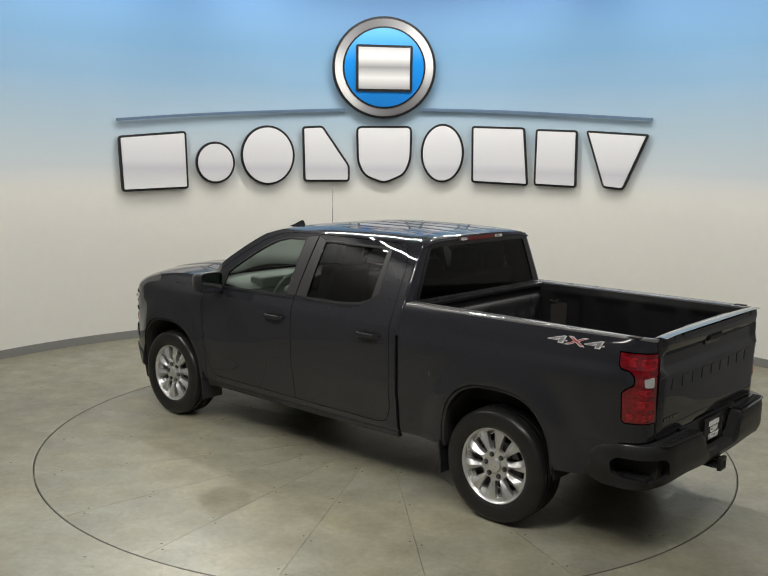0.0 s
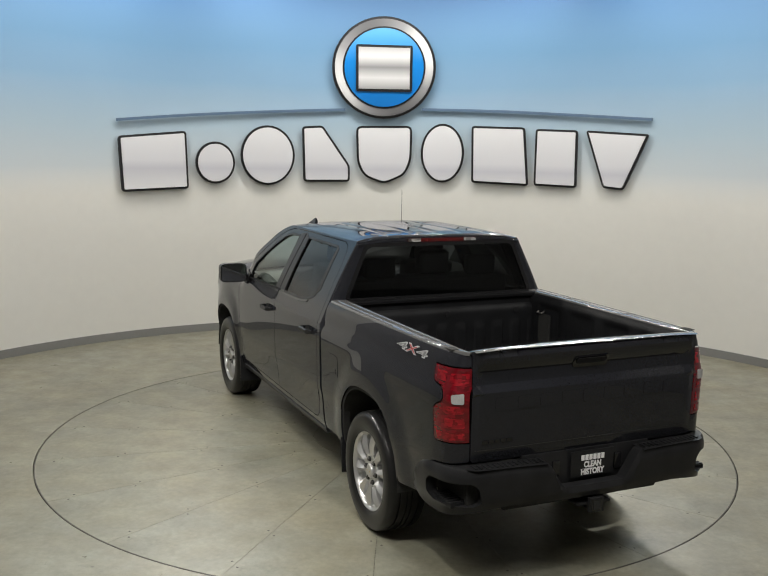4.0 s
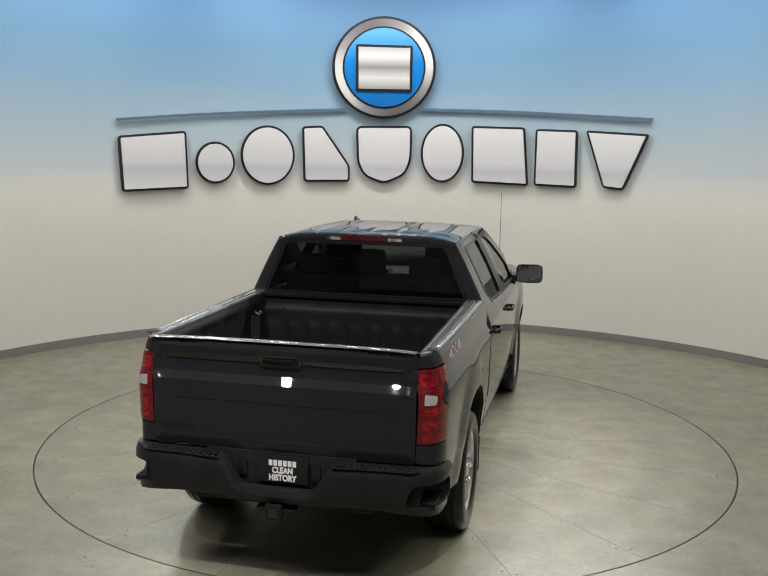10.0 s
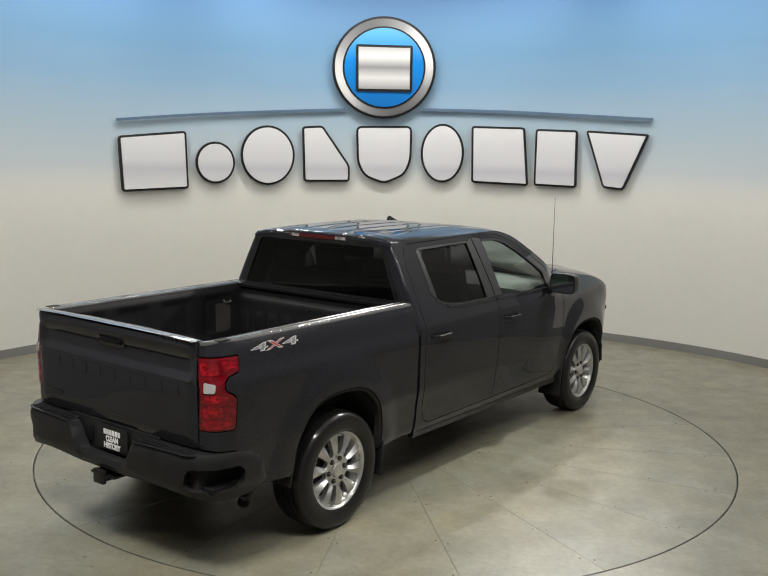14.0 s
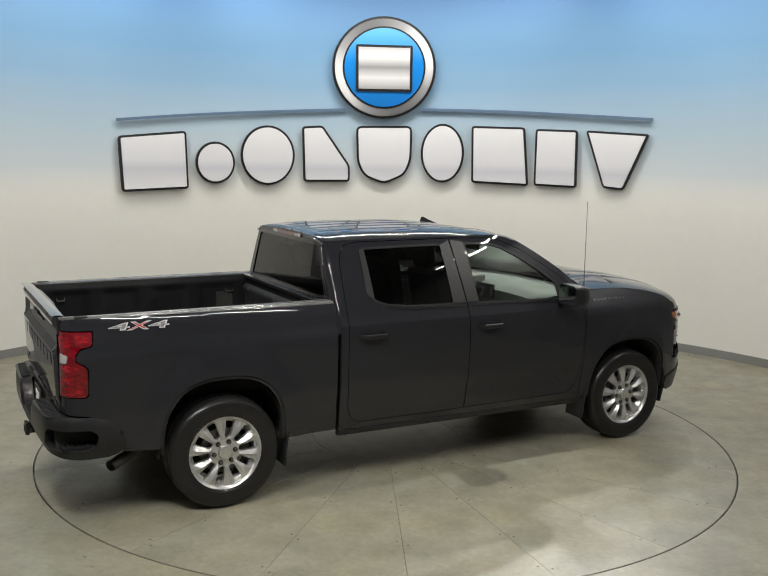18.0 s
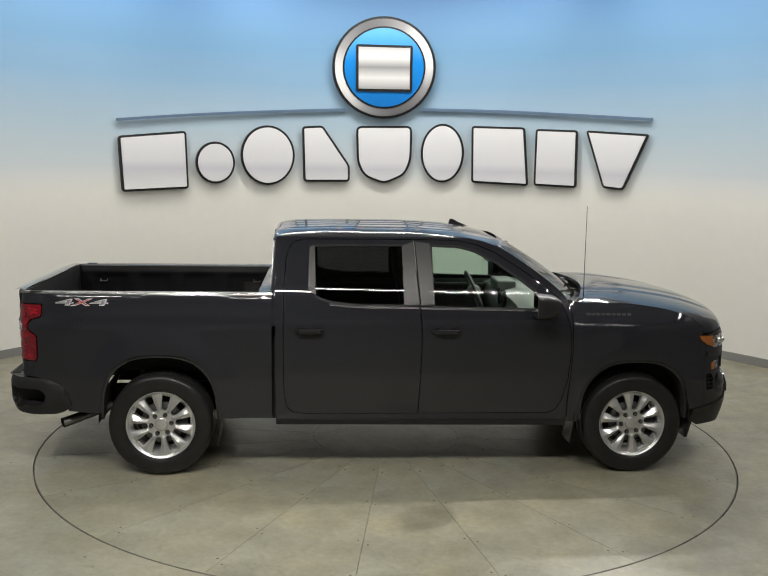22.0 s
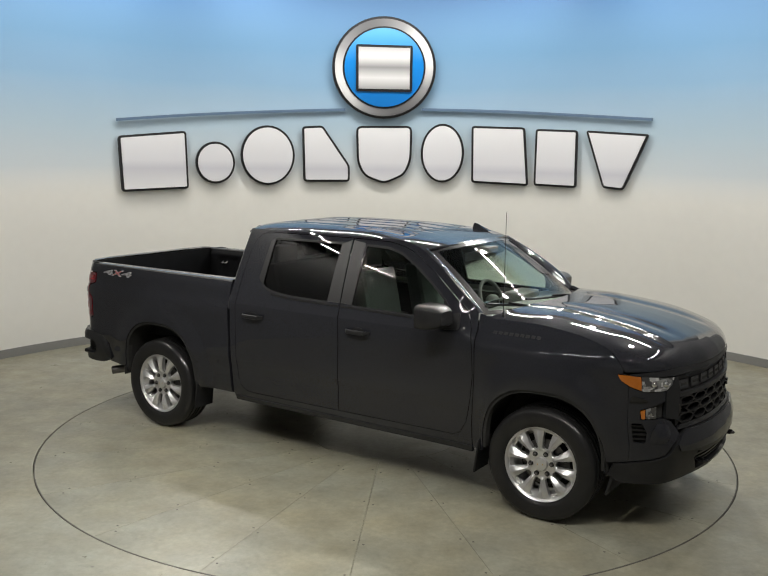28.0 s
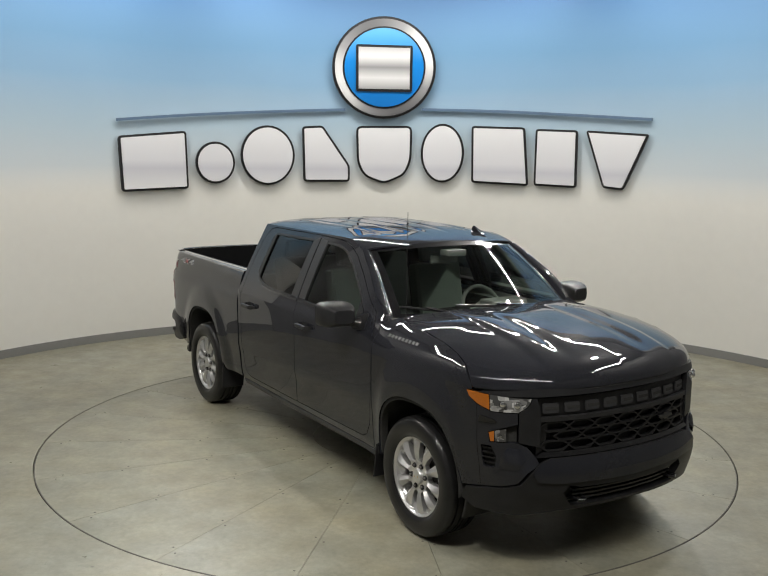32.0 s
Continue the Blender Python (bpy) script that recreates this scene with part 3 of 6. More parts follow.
def panel(poly, fn, holes=(), step=0.06, thick=0.02, off=0.0, edge=0.03, rows=()):
    """A pressed panel: the outline (and holes) laid on the surface fn(a, b, off), with a flange round its edges."""
    loops = [dense(poly, edge)] + [dense(h, edge) for h in holes]
    verts, edges = [], []
    for L in loops:
        s = len(verts)
        verts += [Vector(p) for p in L]
        edges += [(s + i, s + (i + 1) % len(L)) for i in range(len(L))]
    nb = len(verts)
    B = np.array([(v.x, v.y) for v in verts])
    (x0, z0), (x1, z1) = B.min(0), B.max(0)
    nx, nz = max(1, int((x1 - x0) / step)), max(1, int((z1 - z0) / step))
    for i in range(1, nx + 1):
        for j in range(1, nz + 1):
            p = (x0 + (i - 0.5 + 0.25 * (j % 2)) * (x1 - x0) / nx, z0 + (j - 0.5) * (z1 - z0) / nz)
            if inside(p, loops[0]) and not any(inside(p, h) for h in loops[1:]) and ((B - p) ** 2).sum(1).min() > (0.45 * edge) ** 2:
                verts.append(Vector(p))
    if rows:
        verts = verts[:nb] + [p for p in verts[nb:] if min(abs(p.y - z) for z in rows) > 0.014]
    for z in rows:
        for i in range(int((x1 - x0) / 0.03)):
            p = (x0 + (i + 0.5) * 0.03, z)
            if inside(p, loops[0]) and not any(inside(p, h) for h in loops[1:]) and ((B - p) ** 2).sum(1).min() > 0.008 ** 2:
                verts.append(Vector(p))
    vo, eo, fo, ov, oe, of = delaunay_2d_cdt(verts, edges, [], 0, 1e-6)
    bm = bmesh.new()
    made = [bm.verts.new(fn(v.x, v.y, off)) for v in vo]
    for f in fo:
        c = sum((vo[i] for i in f), Vector((0, 0))) / len(f)
        if not inside(c, loops[0]) or any(inside(c, h) for h in loops[1:]):
            continue
        face = bm.faces.new([made[i] for i in f])
        face.normal_update()
        out = Vector(fn(c.x, c.y, 0.01)) - Vector(fn(c.x, c.y, 0.0))
        if face.normal.dot(out) < 0:
            face.normal_flip()
    if thick:
        bm.edges.ensure_lookup_table()
        rim = [e for e in bm.edges if len(e.link_faces) == 1]
        where = {made[i]: vo[i] for i in range(len(vo))}
        low = {}
        for e in rim:
            for v in e.verts:
                if v not in low:
                    q = where[v]
                    low[v] = bm.verts.new(fn(q.x, q.y, off - thick))
        for e in rim:
            a, b = e.link_loops[0].vert, e.link_loops[0].link_loop_next.vert
            bm.faces.new((b, a, low[a], low[b]))
    for v in [v for v in bm.verts if not v.link_faces]:
        bm.verts.remove(v)
    return bm


def mirrored(bm):
    out = bm.copy()
    for v in out.verts:
        v.co.y = -v.co.y
    bmesh.ops.reverse_faces(out, faces=out.faces)
    return out


def side_fn(u, z, off=0.0):
    return skin(u, z, off)


def nose_fn(y, z, off=0.0):
    p = skin(nose(y), z, off)
    return np.array((p[0], math.copysign(p[1], y) if abs(y) > 1e-9 else 0.0, p[2]))


def pair(name, poly, mat, parent=None, label="", fn=side_fn, sharp=35, **kw):
    """A panel on the left and its twin on the right. Returns both."""
    bm = panel(poly, fn, **kw)
    other = mirrored(bm)
    parents = parent if isinstance(parent, (list, tuple)) else (parent or truck,) * 2
    return [part(name, bm, mat, parents[0], label, sharp=sharp), part(name, other, mat, parents[1], label, sharp=sharp)]


def pair_bm(name, bm, mat, parent=None, label="", sharp=35):
    other = mirrored(bm)
    parents = parent if isinstance(parent, (list, tuple)) else (parent or truck,) * 2
    return [part(name, bm, mat, parents[0], label, sharp=sharp), part(name, other, mat, parents[1], label, sharp=sharp)]


def sheet(fn, na, nb, flip=False):
    """A grid surface fn(a, b), a and b from 0 to 1."""
    bm = bmesh.new()
    g = [[bm.verts.new(fn(i / na, j / nb)) for j in range(nb + 1)] for i in range(na + 1)]
    for i in range(na):
        for j in range(nb):
            f = (g[i][j], g[i + 1][j], g[i + 1][j + 1], g[i][j + 1])
            bm.faces.new(f[::-1] if flip else f)
    return bm


def flanged(bm, drop):
    """Turns the edges of a sheet down."""
    rim = [e for e in bm.edges if len(e.link_faces) == 1]
    low = {v: bm.verts.new(v.co + Vector((0, 0, -drop))) for v in {v for e in rim for v in e.verts}}
    for e in rim:
        a, b = e.link_loops[0].vert, e.link_loops[0].link_loop_next.vert
        bm.faces.new((b, a, low[a], low[b]))
    return bm


def arch(c, a, b, a0=0, a1=180, n=22, p=2.3):
    """A wheel-arch line, from front to rear."""
    out = []
    for i in range(n + 1):
        t = radians(a0 + (a1 - a0) * i / n)
        cx, sx = math.cos(t), math.sin(t)
        out.append((c[0] + a * math.copysign(abs(cx) ** (2 / p), cx), c[1] + b * abs(sx) ** (2 / p)))
    return out


def clipped(poly, u, keep):
    """The part of an outline on one side of u."""
    out = []
    for i in range(len(poly)):
        p, q = poly[i - 1], poly[i]
        a, b = (p[0] - u) * keep, (q[0] - u) * keep
        if a * b < 0:
            t = a / (a - b)
            out.append((u, p[1] + (q[1] - p[1]) * t))
        if b >= 0:
            out.append(q)
    return out


truck = thing("pickup_truck", "dark blue-black crew cab pickup truck with silver wheels on a turntable", "truck")

# ---- lower sides
R_ARCH = arch((0.0, 0.44), 0.455, 0.535, p=2.7)
F_ARCH = arch((3.745, 0.44), 0.455, 0.50, p=2.6)
LAMP_CUT = [(-1.158, 0.912), (-0.945, 0.912), (-0.925, 0.93), (-0.922, 1.10), (-0.945, 1.125), (-0.99, 1.150), (-1.0, 1.172), (-0.995, 1.205), (-0.965, 1.235), (-0.90, 1.25), (-0.885, 1.27), (-0.882, 1.35), (-1.158, 1.35)]
bed = [(0.862, 0.455), (0.46, 0.455)] + R_ARCH + [(-0.455, 0.50), (-0.70, 0.51), (-0.79, 0.735), (-0.93, 0.785), (-1.158, 0.80), (-1.158, 0.908), (-0.942, 0.908), (-0.920, 0.928), (-0.917, 1.102), (-0.942, 1.130), (-0.986, 1.154),
       (-0.995, 1.173), (-0.990, 1.202), (-0.963, 1.230), (-0.897, 1.245), (-0.880, 1.267), (-0.877, 1.354), (-1.158, 1.354), (-1.158, 1.415), (-1.0, 1.428), (0.862, 1.422)]
bed_sides = pair("bed_side", bed, M_PAINT, step=0.03, thick=0.03)
pair("arch_lip", R_ARCH + [(x * 0.955, 0.44 + (z - 0.44) * 0.955) for x, z in R_ARCH[::-1]], M_UNDER, off=-0.012, thick=0.05, step=0.1)
pair("arch_lip", F_ARCH + [(3.745 + (x - 3.745) * 0.955, 0.44 + (z - 0.44) * 0.955) for x, z in F_ARCH[::-1]], M_UNDER, off=-0.012, thick=0.05, step=0.1)

# ---- doors and the cab's side
D_REAR = [(1.10, 0.497), (1.03, 0.508), (0.985, 0.545), (0.962, 0.62), (0.955, 0.78), (0.955, 1.45), (0.965, 1.69), (0.988, 1.775), (1.03, 1.825), (1.10, 1.845)]
SEAM = [(1.975, 1.850), (1.992, 1.62), (2.012, 1.40), (2.026, 1.20), (2.030, 1.05), (2.020, 0.66), (2.008, 0.497)]
D_FRONT = [(2.34, 1.842), (2.47, 1.815), (2.62, 1.755), (2.82, 1.632), (3.01, 1.497), (3.115, 1.415), (3.165, 1.31), (3.20, 1.16), (3.208, 0.96), (3.192, 0.78), (3.155, 0.61), (3.11, 0.53), (3.05, 0.50)]
rear_door = D_REAR + [(x - 0.0035, z) for x, z in SEAM]
front_door = [(x + 0.0035, z) for x, z in SEAM[::-1]] + D_FRONT
door_hole = grown(D_REAR + [SEAM[0]] + D_FRONT + [SEAM[-1]], 0.0055)
A_LINE = [(2.40, 1.868), (2.52, 1.845), (2.66, 1.795), (2.86, 1.675), (3.06, 1.53), (3.17, 1.43)]
cab_out = [(0.892, 0.40), (0.892, 1.866)] + A_LINE + [(3.19, 1.40), (3.214, 1.30), (3.2215, 1.0), (3.214, 0.80), (3.20, 0.62), (3.20, 0.40)]
W_REAR = rounded([(1.185, 1.42), (1.172, 1.805), (1.895, 1.812), (1.905, 1.352), (1.50, 1.358), (1.30, 1.378)], 0.035)
W_FRONT = rounded([(2.115, 1.345), (2.105, 1.812), (2.33, 1.805), (2.46, 1.772), (2.62, 1.69), (2.80, 1.572), (2.93, 1.475), (2.99, 1.40), (2.995, 1.328)], 0.03)
CREASE = (1.235, 1.253, 1.275)


def pane_fn(u, z, off=0.0):
    """Side glass: nearly flat, straight up and down but for a slight barrel."""
    v = min(u, 2.95)
    a, b = skin(v, 1.40, off), skin(v, 1.78, off)
    p = a + (b - a) * (z - 1.40) / 0.38
    t = (z - 1.59) / 0.23
    return np.array((p[0] + u - v, p[1] + 0.010 * (1 - t * t), p[2]))


pair("cab_side", cab_out, M_PAINT, holes=[door_hole], thick=0.03, step=0.06, rows=CREASE, sharp=11)
rd = pair("rear_door", rear_door, M_PAINT, holes=[W_REAR], thick=0.03, rows=CREASE, sharp=11)
fd = pair("front_door", front_door, M_PAINT, holes=[W_FRONT], thick=0.03, rows=CREASE, sharp=11)
for doors, w, g in ((rd, W_REAR, G_DARK), (fd, W_FRONT, G_FRONT)):
    pair("window_seal", grown(w, 0.004), M_TRIM, doors, holes=[grown(w, -0.012)], off=0.002, thick=0.015, step=0.2)
    pane = pair("window_glass", grown(w, -0.004), g, doors, fn=pane_fn, off=-0.014, thick=0.0, step=0.05)
pair("pillar_trim", [(1.888, 1.362), (1.878, 1.80), (1.966, 1.836), (1.985, 1.62), (2.004, 1.40), (2.007, 1.362)], M_PILLAR, rd, off=0.004, thick=0.006, step=0.2)
pair("pillar_trim", [(2.020, 1.362), (2.018, 1.40), (2.000, 1.62), (1.984, 1.836), (2.10, 1.82), (2.128, 1.362)], M_PILLAR, fd, off=0.004, thick=0.006, step=0.2)
pair("quarter_trim", rounded([(1.14, 1.47), (1.150, 1.79), (1.19, 1.80), (1.20, 1.43)], 0.02), M_GRILLE, rd, off=0.003, thick=0.006, step=0.2)
pair("belt_trim", [(1.30, 1.372), (1.50, 1.352), (2.004, 1.346), (2.005, 1.330), (1.50, 1.336), (1.31, 1.355)], M_GLOSS, rd, off=0.006, thick=0.008, step=0.2)
pair("belt_trim", [(2.022, 1.346), (3.0, 1.330), (3.0, 1.314), (2.023, 1.330)], M_GLOSS, fd, off=0.006, thick=0.008, step=0.2)
pair("rocker_trim", [(0.90, 0.398), (0.90, 0.44), (3.20, 0.43), (3.20, 0.385)], M_TRIM, off=0.006, thick=0.03, step=0.2)


def handle_bm(x, z):
    """A pull handle standing off the skin."""
    bm = bmesh.new()
    rows = []
    n = 14
    for i in range(n + 1):
        t = i / n
        u = x + (t - 0.5) * 0.225
        off = 0.006 + 0.036 * ease(min(t, 1 - t) / 0.16)
        h = 0.017 * (0.75 + 0.25 * ease(min(t, 1 - t) / 0.12))
        ring = []
        for dz, do in ((-h, -0.006), (-h, 0.004), (-h * 0.7, 0.010), (h * 0.7, 0.011), (h, 0.004), (h, -0.006)):
            ring.append(bm.verts.new(skin(u, z + dz, off + do)))
        rows.append(ring)
    for i in range(n):
        for j in range(6):
            bm.faces.new((rows[i][j], rows[i + 1][j], rows[i + 1][(j + 1) % 6], rows[i][(j + 1) % 6]))
    bm.faces.new(rows[0])
    bm.faces.new(rows[-1][::-1])
    return bm


for doors, x in ((rd, 1.155), (fd, 2.22)):
    pair("handle_cup", [(x + 0.055 * math.cos(a), 1.165 + 0.036 * math.sin(a)) for a in [2 * math.pi * i / 20 for i in range(20)]], M_TRIM, doors, off=0.0025, thick=0.004, step=0.2)
    pair_bm("door_handle", handle_bm(x, 1.165), M_TRIM, doors, "black pull handle")

# fuel filler flap on the left bed side
flap = rounded([(0.53, 0.92), (0.53, 1.08), (0.70, 1.08), (0.70, 0.92)], 0.03)
part("fuel_flap", panel(flap, side_fn, off=0.0025, thick=0.003, step=0.06), M_PAINT, bed_sides[0])
part("flap_gap", panel(grown(flap, 0.0022), side_fn, holes=[flap], off=0.001, thick=0.0, step=0.2, edge=0.012), M_UNDER, bed_sides[0])
part("flap_pull", panel(rounded([(0.555, 0.945), (0.555, 0.985), (0.572, 0.985), (0.572, 0.945)], 0.006), side_fn, off=0.004, thick=0.003, edge=0.01), M_UNDER, bed_sides[0])

# ---- front wing
WING_TOP = [(3.20, 1.402), (3.30, 1.374), (3.6, 1.372), (3.9, 1.345), (4.08, 1.308), (4.19, 1.268), (4.26, 1.215), (4.30, 1.165)]
SEAM_F = 4.335
wing = [(3.208, 0.42), (3.29, 0.42)] + F_ARCH[::-1] + [(4.197, 0.47), (4.20, 0.512), (SEAM_F, 0.532), (SEAM_F, 1.048), (4.28, 1.088), (4.262, 1.125), (4.305, 1.135)] + WING_TOP[::-1] + [(3.222, 1.30), (3.2275, 1.0), (3.22, 0.80), (3.208, 0.62)]
wings = pair("front_wing", wing, M_PAINT, step=0.028, thick=0.03)
fascia = [(SEAM_F + 0.0025, 0.535), (4.46, 0.555), (4.56, 0.585), (4.63, 0.655), (4.72, 0.70), (4.70, 0.745), (4.66, 0.80), (4.60, 0.828), (4.42, 0.824), (4.412, 0.886), (4.46, 0.906), (4.60, 0.945), (4.60, 1.012), (4.44, 1.010), (SEAM_F + 0.0025, 1.045)]
VENT = rounded([(4.362, 0.665), (4.362, 0.80), (4.43, 0.80), (4.455, 0.74), (4.43, 0.665)], 0.012)
fas = pair("front_fascia", fascia, M_PAINT, holes=[VENT], step=0.05, thick=0.03)
pair("vent_back", grown(VENT, 0.01), M_UNDER, fas, off=-0.03, thick=0.0, step=0.2)
for k in range(4):
    z = 0.685 + 0.03 * k
    pair("vent_slat", [(4.362, z), (4.45, z), (4.45, z + 0.010), (4.362, z + 0.010)], M_GRILLE, fas, off=-0.014, thick=0.02, step=0.2)
# body-coloured wedge beside the grille
horn = [(4.45, 0.665), (4.49, 0.75), (4.535, 0.80), (4.62, 0.79), (4.64, 0.735), (4.57, 0.665)]


def horn_fn(u, z, off):
    d = max(abs(u - 4.55) / 0.09, abs(z - 0.733) / 0.068)
    return skin(u, z, off + 0.014 * ease((1.0 - d) / 0.55))


pair("fascia_wedge", horn, M_PAINT, fas, fn=horn_fn, off=0.002, thick=0.006, step=0.02, edge=0.015)
brow = rounded([(4.345, 0.945), (4.36, 0.985), (4.45, 0.968), (4.47, 0.95)], 0.008)
pair("fascia_brow", brow, M_GLOSS, fas, off=0.008, thick=0.01, step=0.05, edge=0.015)

# ---- head lamps
LAMP_UP = [(4.266, 1.124), (4.284, 1.088), (4.345, 1.050), (4.44, 1.017), (4.605, 1.018), (4.665, 1.055), (4.69, 1.098), (4.45, 1.114)]
LAMP_LO = [(4.418, 0.884), (4.426, 0.830), (4.592, 0.836), (4.592, 0.925), (4.465, 0.900)]
bezel = [(4.605, 0.832), (4.735, 0.80), (4.745, 0.98), (4.725, 1.10), (4.695, 1.098), (4.668, 1.05), (4.608, 1.012)]
lamp_body = pair("headlamp", bezel, M_TRIM, None, "black headlamp bezel", off=0.004, thick=0.03, step=0.1)
for name, poly, cut in (("upper", LAMP_UP, 4.425), ("lower", LAMP_LO, 4.452)):
    back_poly = grown(poly, 0.004)
    pair("lamp_bowl", back_poly, M_UNDER, lamp_body, off=-0.025, thick=0.0, step=0.08)
    amber = clipped(poly, cut - 0.003, -1)
    clear = clipped(poly, cut + 0.003, 1)
    if name == "lower":
        clear = clipped(clear, 4.525, -1)
    pair("indicator_lens", amber, M_AMBER, lamp_body, "amber indicator lens", off=0.003, thick=0.02, step=0.03, edge=0.02)
    pair("lamp_lens", clear, M_LENS, lamp_body, "clear headlamp lens", off=0.002, thick=0.02, step=0.025, edge=0.02)


def bulb(u, z, r, mat, name):
    bm = bmesh.new()
    bmesh.ops.create_uvsphere(bm, u_segments=12, v_segments=8, radius=r)
    p = skin(u, z, 0.0)
    bmesh.ops.translate(bm, vec=p, verts=bm.verts)
    pair_bm(name, bm, mat, lamp_body)


bulb(4.51, 1.066, 0.022, M_CHROME, "projector")
bulb(4.60, 1.062, 0.024, M_CHROME, "projector")
bulb(4.49, 0.866, 0.010, M_CHROME, "projector")

# ---- grille
GR_TOP, GR_BOT = 1.108, 0.742
def wide(poly_left):
    """A left half outline in (y, z), from the middle's top outwards to the middle's bottom, made whole."""
    return poly_left + [(-y, z) for y, z in poly_left[::-1] if y > 1e-6]


grille_back = part("grille", panel(wide([(0, 1.105), (0.655, 1.105), (0.675, 0.98), (0.66, 0.80), (0.69, 0.735), (0, 0.735)]), nose_fn, off=-0.055, thick=0.0, step=0.1), M_UNDER, truck, "black plastic grille")
part("hood_lip", panel(wide([(0, 1.158), (0.45, 1.158), (0.66, 1.152), (0.86, 1.142), (0.915, 1.132), (0.925, 1.124), (0.85, 1.114), (0.66, 1.106), (0, 1.108)]), nose_fn, off=0.004, thick=0.05, step=0.05), M_TRIM, grille_back)
part("letter_bar", panel(wide([(0, 1.100), (0.645, 1.098), (0.655, 1.0), (0.62, 0.975), (0, 0.975)]), nose_fn, off=-0.03, thick=0.02, step=0.08), M_GRILLE, grille_back)
part("grille_bar", panel(wide([(0, 0.982), (0.62, 0.982), (0.665, 0.992), (0.66, 0.955), (0, 0.955)]), nose_fn, off=0.0, thick=0.05, step=0.08), M_PILLAR, grille_back)
part("grille_bar", panel(wide([(0, 0.768), (0.64, 0.768), (0.67, 0.752), (0.68, 0.738), (0, 0.738)]), nose_fn, off=0.0, thick=0.05, step=0.08), M_GLOSS, grille_back)
for k in range(9):
    # the maker's name as plain raised bars, each with a sunk middle
    y = 0.575 - k * 0.144
    w = 0.052
    outline = rounded([(y - w, 1.002), (y - w, 1.064), (y + w, 1.064), (y + w, 1.002)], 0.010, 2)
    raised = part("raised_bar", panel(outline, nose_fn, off=-0.018, thick=0.010, step=0.1, edge=0.03), M_LETTER, grille_back)
    part("bar_groove", panel([(y - 0.034, 1.024), (y - 0.034, 1.042), (y + 0.052, 1.042), (y + 0.052, 1.024)], nose_fn, off=-0.0168, thick=0.001, step=0.1), M_UNDER, raised)
cell_w = 0.185
for row in range(3):
    z = 0.803 + row * 0.058
    for k in range(-4, 5):
        y = (k + (0.5 if row % 2 else 0.0)) * cell_w
        if abs(y) > 0.60:
            continue
        hexa = [(y - 0.105, z), (y - 0.055, z + 0.033), (y + 0.055, z + 0.033), (y + 0.105, z), (y + 0.055, z - 0.033), (y - 0.055, z - 0.033)]
        hole = rounded([(y + (a - y) * 0.86, z + (b - z) * 0.68) for a, b in hexa], 0.012, 2)
        part("grille_cell", panel(hexa, nose_fn, holes=[hole], off=-0.006, thick=0.045, step=0.3, edge=0.08), M_GRILLE, grille_back)
bow = [(0.445, 0.862), (0.425, 0.888), (0.385, 0.888), (0.385, 0.897), (0.335, 0.897), (0.335, 0.888), (0.275, 0.888), (0.295, 0.862), (0.335, 0.862), (0.335, 0.853), (0.385, 0.853), (0.385, 0.862)]
part("emblem", panel(bow, nose_fn, off=0.012, thick=0.02, step=0.1), M_GLOSS, grille_back, "gloss black emblem plate")
for sgn in (1, -1):
    wing_in = [(sgn * 0.668, 0.955), (sgn * 0.60, 0.945), (sgn * 0.615, 0.79), (sgn * 0.675, 0.76)]
    part("grille_cheek", panel(wing_in, nose_fn, off=-0.012, thick=0.03, step=0.1), M_GRILLE, grille_back)

# ---- front bumper
bump_top = [(0, 0.733), (0.60, 0.733), (0.68, 0.70), (0.735, 0.652), (0.79, 0.582), (0.855, 0.552), (0.915, 0.532), (0.958, 0.508)]
bump_bot = [(0.965, 0.43), (0.945, 0.380), (0.80, 0.378), (0.55, 0.400), (0, 0.408)]
intake = wide([(0, 0.540), (0.42, 0.548), (0.50, 0.565), (0.54, 0.52), (0.47, 0.425), (0, 0.425)])
front_bumper = part("front_bumper", panel(wide(bump_top + bump_bot), nose_fn, holes=[intake], off=0.012, thick=0.05, step=0.05), M_TRIM, truck, "black plastic front bumper")
part("bumper_strip", panel(wide([(0, 0.728), (0.60, 0.728), (0.675, 0.695), (0.725, 0.648), (0.70, 0.60), (0.60, 0.585), (0, 0.572)]), nose_fn, off=0.022, thick=0.012, step=0.05), M_PAINT, front_bumper)
part("intake_back", panel(intake, nose_fn, off=-0.05, thick=0.0, step=0.15), M_UNDER, front_bumper)
for z in (0.455, 0.485, 0.515):
    part("intake_slat", panel(wide([(0, z + 0.006), (0.46, z + 0.008), (0.46, z - 0.006), (0, z - 0.007)]), nose_fn, off=-0.015, thick=0.03, step=0.2), M_TRIM, front_bumper)
for sgn in (1, -1):
    p = nose_fn(sgn * 0.42, 0.47, 0.0)
    bm = tube_bm([(p[0] - 0.06, p[1] - 0.03, 0.47), (p[0] + 0.035, p[1] - 0.03, 0.47), (p[0] + 0.05, p[1], 0.47), (p[0] + 0.035, p[1] + 0.03, 0.47), (p[0] - 0.06, p[1] + 0.03, 0.47)], 0.011, 8)
    part("tow_hook", bm, M_GLOSS, front_bumper)
part("air_dam", panel(wide([(0, 0.40), (0.55, 0.39), (0.80, 0.37), (0.93, 0.36), (0.90, 0.29), (0.78, 0.285), (0, 0.30)]), nose_fn, off=-0.14, thick=0.02, step=0.1), M_TRIM, front_bumper)

